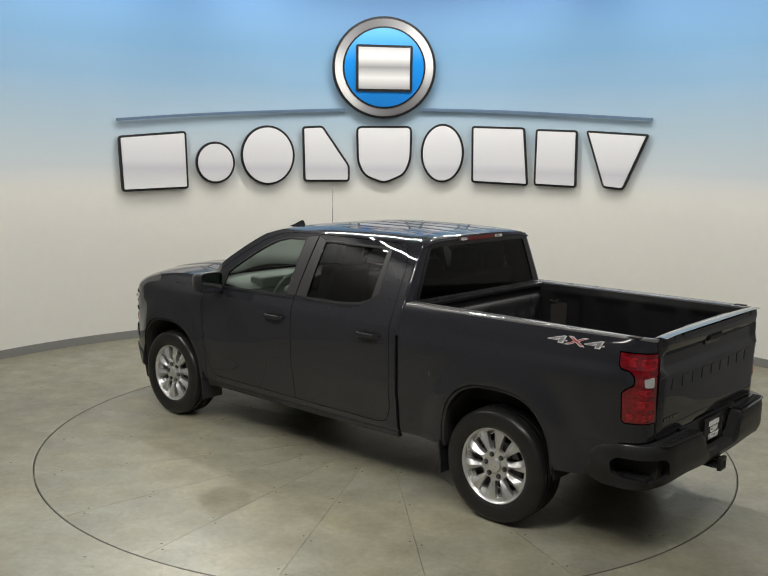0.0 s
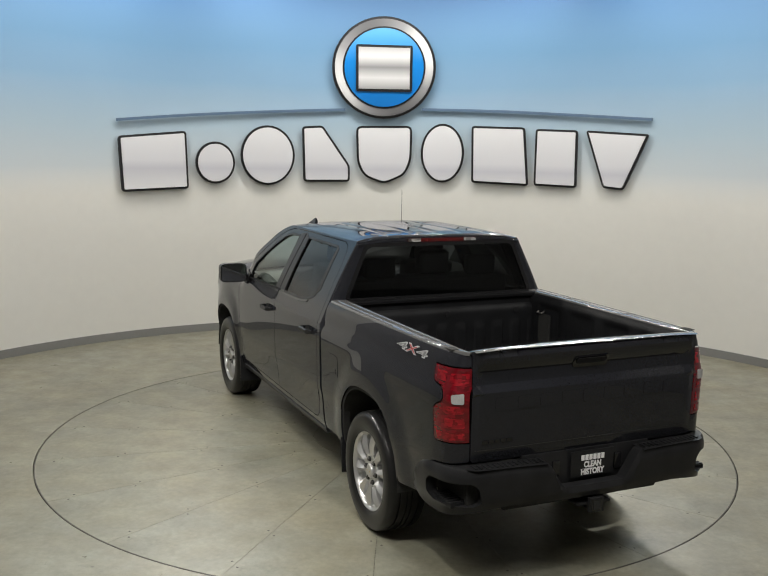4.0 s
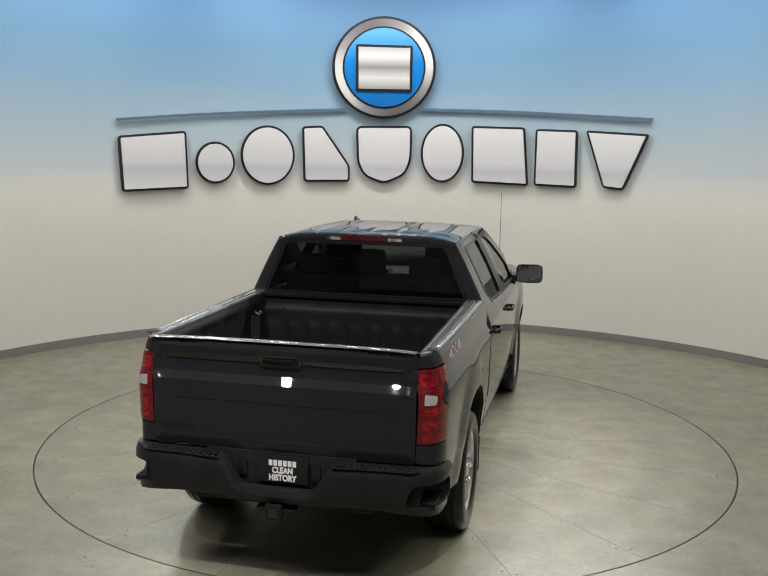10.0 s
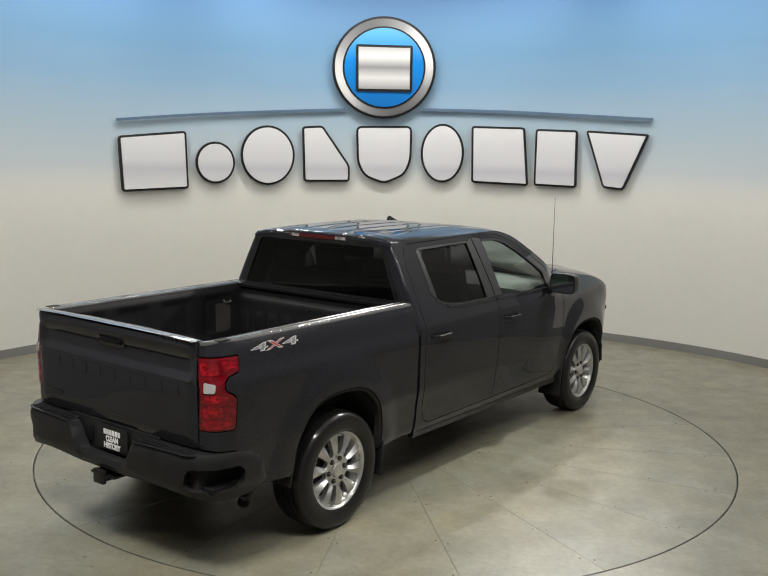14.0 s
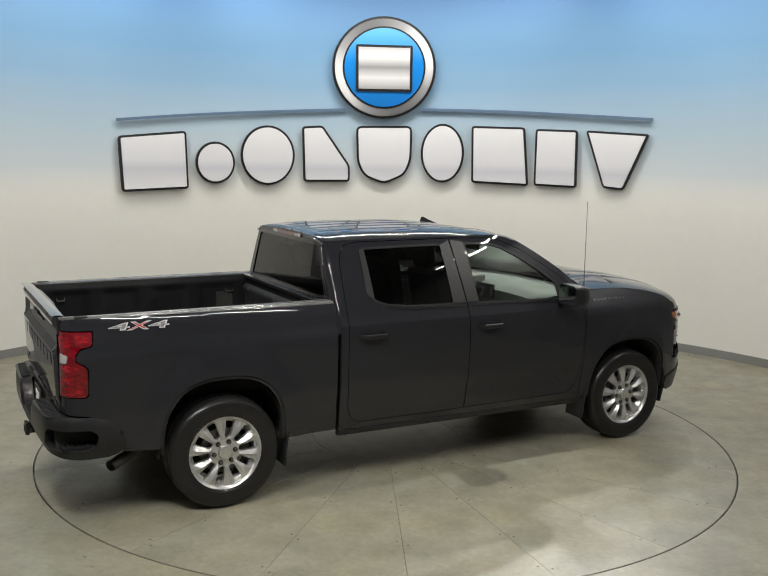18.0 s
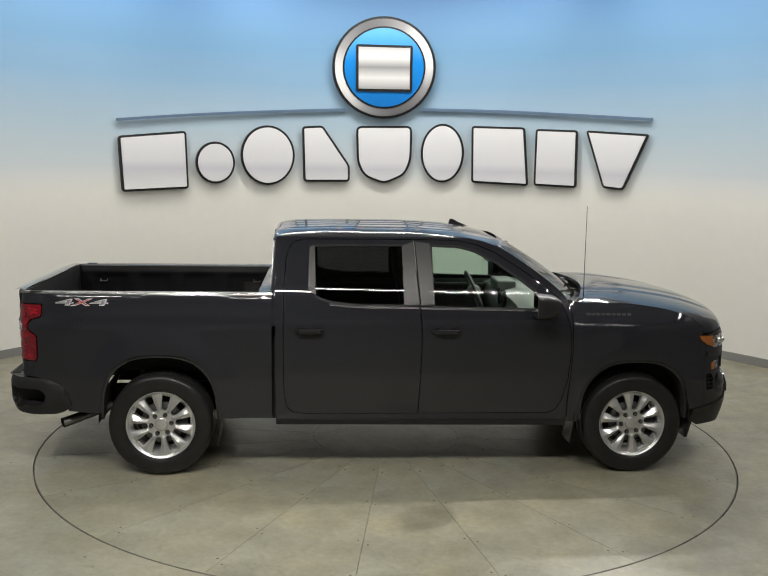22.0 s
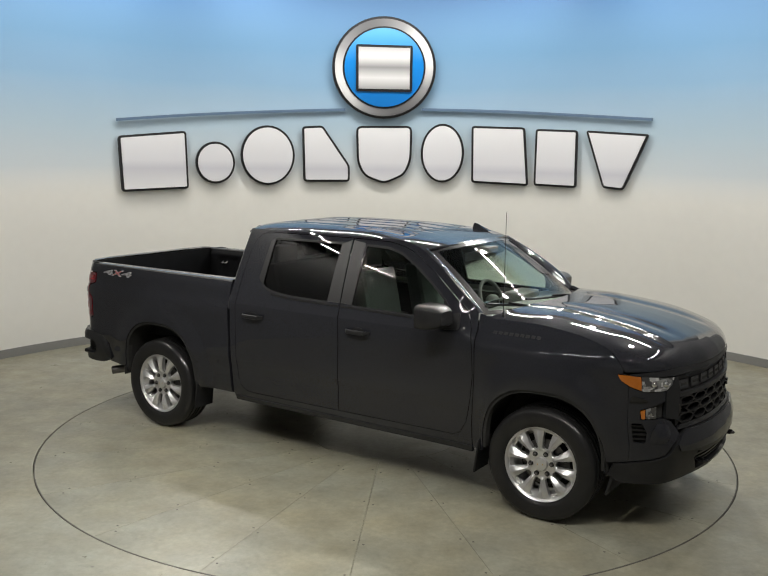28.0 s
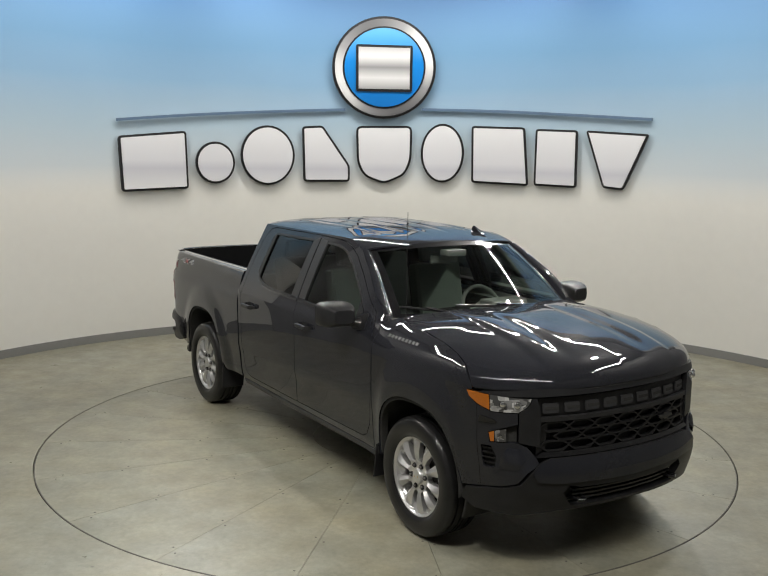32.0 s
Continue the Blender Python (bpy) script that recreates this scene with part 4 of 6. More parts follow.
for sgn in (1, -1):
    bm = box_bm(4.22, 4.245, min(sgn * 0.66, sgn * 0.93), max(sgn * 0.66, sgn * 0.93), 0.275, 0.44, 0.006, 1)
    for v in bm.verts:
        v.co.x += 0.25 * (v.co.z - 0.36)
    part("air_deflector", bm, M_TRIM, front_bumper)

# ---- hood
WING_Z = curve(WING_TOP)
ZC = curve([(0, 1.432), (0.2, 1.430), (0.45, 1.400), (0.7, 1.348), (0.85, 1.294), (0.93, 1.256), (0.965, 1.226), (0.985, 1.198), (1.0, 1.166)])
LIP_X = curve([(0, 4.672), (0.25, 4.660), (0.5, 4.612), (0.7, 4.552), (0.85, 4.468), (0.94, 4.392), (1.0, 4.300)])


def hood_fn(a, b):
    s = 2 * a - 1
    g = abs(s)
    v = b
    x0 = 3.475 - 0.205 * s * s
    x = x0 + (LIP_X(g) - x0) * v
    ue = 3.27 + (4.30 - 3.27) * v
    edge = skin(ue, WING_Z(ue))
    zc, ze = ZC(v), edge[2]
    f = 1 - g ** 5
    z = ze + (zc - ze) * f
    z += 0.010 * ease((0.62 - g) / 0.07) * ease((1.0 - v) / 0.16)
    z -= 0.010 * math.exp(-((g - 0.33 - 0.04 * v) / 0.07) ** 2) * ease((v - 0.04) / 0.25) * ease((0.93 - v) / 0.22)
    return (x, s * (edge[1] - 0.004), z)


hood = part("hood", flanged(sheet(hood_fn, 96, 72, True), 0.02), M_PAINT, truck, sharp=45)
part("hood_gap", sheet(lambda a, b: (hood_fn(a, b)[0], hood_fn(a, b)[1] * 0.985, hood_fn(a, b)[2] - 0.03), 20, 20), M_UNDER, truck)

# ---- glass house: roof, windshield, pillars, back
EDGE_Z = curve([(0.86, 1.866), (2.30, 1.868), (2.40, 1.867), (2.52, 1.845), (2.66, 1.795), (2.8, 1.72)])
ROOF_Z = curve([(0.86, 1.902), (1.0, 1.917), (1.4, 1.928), (1.9, 1.927), (2.3, 1.905), (2.5, 1.878), (2.65, 1.850), (2.8, 1.81)])


def roof_fn(a, b):
    s = 2 * a - 1
    g = abs(s)
    x = 0.862 + b * (2.745 - 0.10 * s * s - 0.862)
    ze, zc = EDGE_Z(x), ROOF_Z(x)
    y = s * body(min(max(x, 0.95), 2.66), ze)[1]
    z = ze + (zc - ze) * (1 - g ** 5)
    rib = sum(math.exp(-((s - c) / 0.035) ** 2) for c in (-0.62, -0.30, 0.0, 0.30, 0.62))
    z -= 0.0045 * rib * ease((b - 0.03) / 0.06) * ease((0.86 - b) / 0.10)
    z -= 0.004 * math.exp(-((b - 0.045) / 0.02) ** 2)
    z -= 0.024 * max(0.0, 1 - b / 0.03) ** 2
    return (x, y, z)


roof = part("roof", flanged(sheet(roof_fn, 96, 48, True), 0.012), M_PAINT, truck, sharp=45)


def shield_fn(a, b, off=0.0):
    s = 2 * a - 1
    lo = Vector((3.44 - 0.235 * s * s, 0.815 * s, 1.376))
    hi = Vector((2.735 - 0.10 * s * s, 0.672 * s, 1.842 - 0.035 * s * s))
    p = lo + (hi - lo) * b
    p.z += 0.025 * 4 * b * (1 - b) * 0.6 + off
    p.x += 0.02 * 4 * b * (1 - b) * 0.6
    return p


shield = part("windshield", sheet(shield_fn, 24, 14), G_SHIELD, truck, "green-tinted windshield")
shield.visible_shadow = False


def band(fn0, fn1, n, lift=0.0):
    """A strip between two lines."""
    def f(a, b):
        p = Vector(fn0(a)).lerp(Vector(fn1(a)), b)
        p.z += lift * 4 * b * (1 - b)
        return p
    return sheet(f, n, 6)


APX = curve([(0, 2.645), (1, 3.19)])
APZ = curve([((x - 2.645) / 0.545, z) for x, z in ((2.645, 1.801), (2.66, 1.795), (2.86, 1.675), (3.06, 1.53), (3.17, 1.43), (3.19, 1.40))])
pair_bm("a_pillar", band(lambda a: skin(APX(a), APZ(a)), lambda a: shield_fn(1.0, 1 - a, 0.003), 20, 0.012), M_PAINT)
pair_bm("shield_seal", band(lambda a: shield_fn(1.0, 1 - a, 0.005), lambda a: shield_fn(0.965, 1 - a, 0.003), 14), M_GLOSS)
part("shield_band", sheet(lambda a, b: shield_fn(a, 0.93 + 0.07 * b, 0.003), 20, 3), M_GLOSS, shield)
part("shield_band", sheet(lambda a, b: shield_fn(a, 0.0 + 0.05 * b, 0.003), 20, 3), M_GLOSS, shield)
cowl = part("cowl", sheet(lambda a, b: Vector(shield_fn(a, 0)).lerp(Vector((3.56 - 0.24 * (2 * a - 1) ** 2, 0.835 * (2 * a - 1), 1.385)), b) + Vector((0, 0, -0.004 - 0.012 * 4 * b * (1 - b))), 20, 5), M_TRIM, truck)
for y0, y1 in ((0.30, -0.36), (-0.42, -0.74)):
    s0, s1 = y0 / 0.81, y1 / 0.80
    pts = [Vector(shield_fn((1 + s0 + (s1 - s0) * t) / 2, 0.035 + 0.075 * t, 0.018)) for t in [i / 10 for i in range(11)]]
    w = part("wiper", tube_bm(pts, 0.009, 6), M_TRIM, cowl)
    base = Vector((3.47 - 0.2 * s0 * s0, y0 + 0.04, 1.39))
    part("wiper_arm", tube_bm([base, base + Vector((-0.03, -0.08, 0.028)), pts[5] + Vector((0.004, 0, 0.016))], [0.014, 0.011, 0.007], 6), M_GLOSS, cowl)


def back_fn(y, z, off=0.0):
    return np.array((0.832 + (z - 1.40) * 0.07 + 0.012 * (y / 0.85) ** 2 - off, y, z))


cab_w = lambda z: body(0.92, z)[1] - 0.002
CR = 0.055
back_poly = [(cab_w(z) - CR, z) for z in (1.20, 1.32, 1.42, 1.5, 1.6, 1.7, 1.78, 1.83, 1.864)]
back_poly = back_poly + [(0.6, 1.882), (0.3, 1.895), (0, 1.90), (-0.3, 1.895), (-0.6, 1.882)] + [(-y, z) for y, z in back_poly[::-1]]
REAR_W = rounded([(0.79, 1.425), (0.80, 1.46), (0.645, 1.825), (0.60, 1.845), (-0.60, 1.845), (-0.645, 1.825), (-0.80, 1.46), (-0.79, 1.425)], 0.02)
cab_back = part("cab_back", panel(back_poly, back_fn, holes=[REAR_W], step=0.06, thick=0.02), M_PAINT, truck)


def corner(a, b):
    """The rounded upright corner of the cab's back."""
    z = 1.20 + 0.664 * a
    t = math.pi / 2 * b
    p = back_fn(cab_w(z) - CR, z)
    return (p[0] + (0.893 - p[0]) * (1 - math.cos(t)), p[1] + CR * math.sin(t), z)


pair_bm("cab_corner", sheet(corner, 24, 10), M_PAINT)
g = part("rear_glass", panel(grown(REAR_W, -0.002), back_fn, off=-0.004, thick=0.0, step=0.12), G_DARK, cab_back, "dark privacy glass")
part("glass_seal", panel(grown(REAR_W, 0.012), back_fn, holes=[grown(REAR_W, -0.02)], off=0.004, thick=0.006, step=0.2), M_GLOSS, cab_back)
brake = part("brake_lamp", panel(rounded([(0.30, 1.858), (0.30, 1.884), (-0.30, 1.884), (-0.30, 1.858)], 0.01), back_fn, off=0.012, thick=0.012, step=0.1), M_REDDARK, cab_back, "red high-level brake lamp")
for sgn in (1, -1):
    part("cargo_lamp", panel(rounded([(sgn * 0.295, 1.859), (sgn * 0.295, 1.883), (sgn * 0.19, 1.883), (sgn * 0.19, 1.859)], 0.006), back_fn, off=0.015, thick=0.01, step=0.1), M_LENS, brake)

# aerial fin and mast
fin = bmesh.new()
prof = [(0.09, 0.0, 0.024), (0.05, 0.012, 0.024), (0.0, 0.042, 0.014), (-0.045, 0.074, 0.006), (-0.075, 0.080, 0.004), (-0.085, 0.05, 0.008), (-0.092, 0.0, 0.020)]
L = [fin.verts.new((2.50 + x, 0.485 + w, 1.868 + 0.80 * z)) for x, z, w in prof]
R = [fin.verts.new((2.50 + x, 0.485 - w, 1.868 + 0.80 * z)) for x, z, w in prof]
for i in range(len(prof) - 1):
    fin.faces.new((L[i], L[i + 1], R[i + 1], R[i]))
fin.faces.new(L[::-1])
fin.faces.new(R)
bmesh.ops.bevel(fin, geom=list(fin.edges), offset=0.004, segments=2, affect="EDGES")
part("roof_fin", fin, M_PAINT, roof)
mast = part("antenna", tube_bm([(3.345, -0.80, 1.38), (3.345, -0.80, 1.43), (3.343, -0.80, 2.135)], [0.007, 0.0035, 0.0018], 6), M_TRIM, truck, "thin black mast antenna")
part("antenna_base", spin_bm([(0.0, 0.03), (0.012, 0.026), (0.02, 0.0)], 12, "Z"), M_TRIM, mast).location = (3.345, -0.80, 1.372)


# ---- tail lamps
tl = pair("tail_lamp", LAMP_CUT, M_UNDER, None, "red tail lamp with a white reversing window", off=-0.02, thick=0.02, step=0.08)
pair("lamp_lens", grown(LAMP_CUT, -0.004), M_RED, tl, "red ribbed lens", fn=lambda u, z, off: skin(u, z, off + 0.0010 * math.sin(z * 190) * ease((u + 1.13) / 0.02)), off=0.004, thick=0.03, step=0.012, edge=0.015)
for poly in ([(-1.128, 1.245), (-1.02, 1.25), (-1.02, 1.315), (-1.128, 1.32)], [(-0.995, 1.262), (-0.915, 1.272), (-0.912, 1.322), (-0.995, 1.322)],
             [(-1.125, 1.085), (-1.02, 1.085), (-0.975, 1.115), (-1.03, 1.130), (-1.125, 1.128)], [(-1.128, 1.00), (-1.015, 1.00), (-1.015, 1.06), (-1.128, 1.06)],
             [(-1.128, 0.93), (-0.96, 0.93), (-0.95, 0.975), (-1.128, 0.975)]):
    pair("lamp_chamber", rounded(poly, 0.012), M_REDBRIGHT, tl, "bright red lamp chamber", off=0.007, thick=0.006, step=0.03, edge=0.02)
pair("reversing_lens", rounded([(-1.125, 1.142), (-1.060, 1.146), (-1.052, 1.196), (-1.120, 1.206)], 0.012), M_REFLECTOR, tl, "white reversing lamp window", off=0.011, thick=0.01, step=0.03, edge=0.015)

# ---- tailgate
TG = curve([(0.79, 0.0), (0.85, 0.014), (1.0, 0.020), (1.10, 0.024), (1.203, 0.026), (1.246, -0.009), (1.275, -0.011), (1.325, -0.011), (1.345, 0.006), (1.40, 0.026), (1.43, 0.024), (1.446, 0.006), (1.452, -0.012)])


def gate_fn(y, z, off=0.0):
    k = ease((0.80 - abs(y)) / 0.05)
    inset = 0.016 * ease((abs(y) - 0.735) / 0.02) if 1.20 < z < 1.34 else 0.0
    return np.array((-1.082 - TG(z) * (0.25 + 0.75 * k) - inset * 0.6 - off - 0.006 * (1 - (y / 0.8) ** 2), y, z))


gate_poly = wide([(0, 1.452), (0.30, 1.452), (0.797, 1.440), (0.801, 1.42), (0.797, 0.81), (0.78, 0.795), (0, 0.792)])
gate = part("tailgate", panel(gate_poly, gate_fn, step=0.03, thick=0.05, edge=0.025, rows=(1.188, 1.203, 1.246, 1.26)), M_PAINT, truck, "dark painted tailgate", sharp=18)
part("gate_cap", sheet(lambda a, b: ((-1.118 + 0.075 * b) , (2 * a - 1) * 0.797, 1.453 - 0.010 * (2 * a - 1) ** 6 + 0.006 * math.sin(math.pi * b)), 30, 6), M_CAP, gate)
part("gate_inner", box_bm(-1.055, -1.035, -0.775, 0.775, 0.86, 1.440, 0.006), M_LINER, gate)
for k in range(9):
    # the maker's name as plain raised bars
    y = 0.60 - k * 0.15
    part("raised_bar", panel(rounded([(y - 0.058, 1.095), (y - 0.058, 1.172), (y + 0.058, 1.172), (y + 0.058, 1.095)], 0.014), gate_fn, off=0.0035, thick=0.010, step=0.1, edge=0.02), M_PAINT, gate)
part("handle_bezel", panel(rounded([(0.125, 1.300), (0.125, 1.368), (-0.125, 1.368), (-0.125, 1.300)], 0.018), gate_fn, off=0.008, thick=0.012, step=0.05, edge=0.02), M_GLOSS, gate)
part("gate_handle", panel(rounded([(0.105, 1.322), (0.105, 1.358), (-0.105, 1.358), (-0.105, 1.322)], 0.014), gate_fn, off=0.016, thick=0.010, step=0.05, edge=0.02), M_TRIM, gate)
for y, w in ((0.715, 0.018), (0.675, 0.016), (0.635, 0.016), (0.595, 0.016), (0.555, 0.018)):
    part("badge_bar", panel([(y - w, 0.905), (y - w, 0.925), (y + w, 0.925), (y + w, 0.905)], gate_fn, off=0.004, thick=0.004, step=0.1), M_GLOSS, gate)
part("gate_seam", panel(wide([(0, 0.868), (0.775, 0.868), (0.775, 0.864), (0, 0.864)]), gate_fn, off=0.0012, thick=0.002, step=0.2), M_UNDER, gate)

# ---- rear bumper: a channel that sweeps round the corners, with a dropped middle and corner steps
def bumper_line(y):
    """x of the bumper's face on plan."""
    g = abs(y)
    return -1.205 + 0.03 * (g / 0.9) ** 2 + 0.14 * ease((g - 0.76) / 0.20) ** 1.5


RB_X = curve([(0, -1.205), (0.40, -1.200), (0.70, -1.188), (0.80, -1.172), (0.88, -1.135), (0.95, -1.085), (1.02, -1.022), (1.12, -0.924), (1.22, -0.824), (1.36, -0.684)])
RB_Y = curve([(0, 0.0), (0.40, 0.40), (0.70, 0.70), (0.80, 0.797), (0.88, 0.868), (0.95, 0.918), (1.02, 0.946), (1.12, 0.960), (1.22, 0.965), (1.36, 0.966)])
BT = curve([(0, 0.605), (0.205, 0.605), (0.218, 0.612), (0.325, 0.762), (0.345, 0.775), (0.78, 0.782), (0.9, 0.782), (1.02, 0.780), (1.12, 0.775), (1.22, 0.757), (1.29, 0.720), (1.34, 0.65), (1.36, 0.58)])
BB = curve([(0, 0.532), (0.2, 0.532), (0.55, 0.548), (0.8, 0.525), (0.95, 0.500), (1.10, 0.488), (1.22, 0.490), (1.30, 0.508), (1.36, 0.545)])


def bumper_fn(s, z, off=0.0):
    g = abs(s)
    e = 0.01
    t = Vector((RB_X(g + e) - RB_X(g - e), RB_Y(g + e) - RB_Y(g - e)))
    n = Vector((-t.y, t.x)).normalized()
    lip = 0.020 * ease((BT(g) - z) / 0.03) - 0.026 * ease((0.60 - z) / 0.09) - 0.012 + off
    x, y = RB_X(g) + n.x * lip, RB_Y(g) + n.y * lip
    return np.array((x, math.copysign(y, s) if g > 1e-9 else 0.0, z))


ys = [i * 1.36 / 54 for i in range(55)]
ys = sorted(set(ys + [0.205, 0.218, 0.26, 0.30, 0.325, 0.345]))
half_line = [(y, BT(y)) for y in ys] + [(y, BB(y)) for y in ys[::-1]]
step_cut = rounded([(0.77, 0.585), (0.785, 0.665), (0.82, 0.70), (1.13, 0.692), (1.175, 0.655), (1.165, 0.58), (1.10, 0.552), (0.81, 0.562)], 0.02)
step_cut_r = [(-y, z) for y, z in step_cut]
rear_bumper = part("rear_bumper", panel(wide(half_line), bumper_fn, holes=[step_cut, step_cut_r], step=0.03, thick=0.07, edge=0.025), M_TRIM, truck, "black plastic rear step bumper")
# top tread of the bumper
for sgn in (1, -1):
    def tread(a, b, sgn=sgn):
        y = 0.345 + a * 0.50
        return (bumper_line(y) - 0.008 + b * (-1.075 - bumper_line(y) + 0.05), sgn * y, BT(y) - 0.001 + 0.004 * math.sin(math.pi * b))
    part("bumper_tread", sheet(tread, 20, 4), M_TRIM, rear_bumper)
    for k in range(14):
        y = sgn * (0.37 + k * 0.033)
        x = bumper_line(y)
        part("tread_rib", box_bm(x + 0.012, x + 0.075, y - 0.009, y + 0.009, 0.782, 0.790, 0.003, 1), M_LINER, rear_bumper)
    for k in range(7):
        x = -1.085 + 0.03 * k
        part("tread_rib", box_bm(x - 0.008, x + 0.008, min(sgn * 0.80, sgn * 0.925), max(sgn * 0.80, sgn * 0.925), 0.575, 0.581, 0.002, 1), M_TRIM, rear_bumper)
    part("step_core", box_bm(-1.125, -0.76, min(sgn * 0.60, sgn * 0.835), max(sgn * 0.60, sgn * 0.835), 0.53, 0.76, 0.01), M_UNDER, rear_bumper)
    part("step_tread", box_bm(-1.10, -0.87, min(sgn * 0.70, sgn * 0.925), max(sgn * 0.70, sgn * 0.925), 0.545, 0.575, 0.008), M_LINER, rear_bumper)
part("bumper_recess", box_bm(-1.10, -1.03, -0.46, 0.46, 0.52, 0.80, 0.01), M_TRIM, rear_bumper)
for sgn in (1, -1):
    part("pad_bracket", box_bm(-1.112, -1.09, min(sgn * 0.20, sgn * 0.25), max(sgn * 0.20, sgn * 0.25), 0.645, 0.745, 0.008), M_GLOSS, rear_bumper)
plate = part("plate", box_bm(-1.126, -1.118, -0.180, 0.130, 0.628, 0.790, 0.003), M_TRIM, rear_bumper, "black dealer plate with white words")


def words(text, size, parent, mat, m, name="lettering", depth=0.001, width=None, bold=0.0):
    cu = bpy.data.curves.new(name, "FONT")
    cu.body, cu.size, cu.extrude, cu.offset = text, size, depth, bold
    cu.align_x, cu.align_y = "CENTER", "CENTER"
    ob = new(name, cu)
    dg = bpy.context.evaluated_depsgraph_get()
    me = bpy.data.meshes.new_from_object(ob.evaluated_get(dg))
    bpy.data.objects.remove(ob)
    bpy.data.curves.remove(cu)
    if width:
        xs = [v.co.x for v in me.vertices]
        k = width / (max(xs) - min(xs))
        for v in me.vertices:
            v.co.x *= k
    me.transform(m)
    me.materials.clear()
    me.materials.append(mat)
    o = new(name, me)
    o.parent = parent
    return o


REAR = Matrix(((0, 0, -1, 0), (-1, 0, 0, 0), (0, 1, 0, 0), (0, 0, 0, 1)))
for txt, z, w in (("CLEAN", 0.702, 0.125), ("HISTORY", 0.657, 0.17)):
    words(txt, 0.05, plate, M_PRINT, Matrix.Translation((-1.1275, -0.025, z)) @ REAR, width=w, bold=0.0022)
for k in range(6):
    y = 0.0475 - k * 0.029
    part("printed_bar", box_bm(-1.1285, -1.126, y - 0.011, y + 0.011, 0.730, 0.764), M_PRINT, plate)
hitch = part("tow_hitch", box_bm(-1.225, -1.02, -0.038, 0.038, 0.445, 0.515, 0.006), M_GLOSS, truck, "black square tow receiver")
part("hitch_bore", box_bm(-1.227, -1.20, -0.026, 0.026, 0.454, 0.506), M_UNDER, hitch)
part("hitch_collar", box_bm(-1.222, -1.195, -0.05, 0.05, 0.435, 0.525, 0.006), M_TRIM, hitch)
part("hitch_plate", box_bm(-1.19, -1.10, -0.12, 0.12, 0.475, 0.49, 0.004), M_TRIM, hitch)
part("hitch_bar", tube_bm([(-1.05, -0.55, 0.50), (-1.05, 0.55, 0.50)], 0.035, 12), M_UNDER, hitch)

# ---- load bed
bed_box = part("load_bed", box_bm(-1.04, 0.80, -0.775, 0.775, 0.80, 0.86), M_LINER, truck, "black lined load bed")
for k in range(11):
    y = -0.60 + k * 0.12
    part("bed_rib", box_bm(-1.03, 0.78, y - 0.03, y + 0.03, 0.86, 0.874, 0.006, 1), M_LINER, bed_box)


def inner_wall(a, b):
    x = -1.04 + a * 1.84
    z = 0.86 + b * 0.565
    bay = 0.0
    for c in (-0.75, -0.34, 0.08, 0.50):
        bay += ease((0.155 - abs(x - c)) / 0.03) * ease((0.16 - abs(z - 1.20)) / 0.03)
    return (x, 0.775 + 0.018 * bay + 0.02 * ease((z - 1.38) / 0.04), z)


pair_bm("bed_wall", sheet(inner_wall, 70, 28), M_LINER, bed_box)
for sgn in (1, -1):
    bm = bmesh.new()
    pts = [(-0.47, 0.86), (-0.42, 1.0), (-0.30, 1.06), (0.30, 1.06), (0.42, 1.0), (0.47, 0.86)]
    a = [bm.verts.new((x, sgn * 0.60, z)) for x, z in pts]
    b = [bm.verts.new((x, sgn * 0.78, z + 0.005)) for x, z in pts]
    for i in range(5):
        bm.faces.new((a[i], a[i + 1], b[i + 1], b[i]))
    bm.faces.new(a)
    bmesh.ops.recalc_face_normals(bm, faces=bm.faces)
    part("wheel_house", bm, M_LINER, bed_box)

    def cap(a, b, sgn=sgn):
        x = -1.075 + a * 1.93
        yo = body(max(x, -1.0), 1.425)[1] - 0.004 - 0.05 * ease((-1.0 - x) / 0.075)
        yi = 0.800
        prof = ((0.0, -0.035), (0.0, 0.004), (0.06, 0.013), (0.2, 0.016), (0.24, 0.011), (0.30, 0.011), (0.34, 0.016), (0.66, 0.016), (0.70, 0.011), (0.76, 0.011), (0.80, 0.016), (0.94, 0.012), (1.0, 0.0), (1.0, -0.004))
        i = min(int(round(b * (len(prof) - 1))), len(prof) - 1)
        q, h = prof[i]
        return (x, sgn * (yi + (yo - yi) * q), 1.424 + h)
    part("rail_cap", sheet(cap, 40, 13), M_CAP, bed_box, "smooth black bed rail cap")
    part("stake_pocket", box_bm(-0.985, -0.90, min(sgn * 0.835, sgn * 0.885), max(sgn * 0.835, sgn * 0.885), 1.437, 1.4435, 0.003), M_UNDER, bed_box)
    for x in (-0.82, 0.62):
        part("tie_down", tube_bm([(x - 0.03, sgn * 0.795, 1.30), (x - 0.03, sgn * 0.765, 1.285), (x + 0.03, sgn * 0.765, 1.285), (x + 0.03, sgn * 0.795, 1.30)], 0.007, 6), M_DULL, bed_box)


def bulkhead(a, b):
    y = -0.80 + 1.6 * a
    z = 0.86 + b * 0.56
    rib = 0.010 * ease((math.sin(y * 38) + 0.3) / 0.4) * ease((1.22 - z) / 0.03)
    return (0.775 - rib - 0.035 * ease((1.335 - z) / 0.012), y, z)


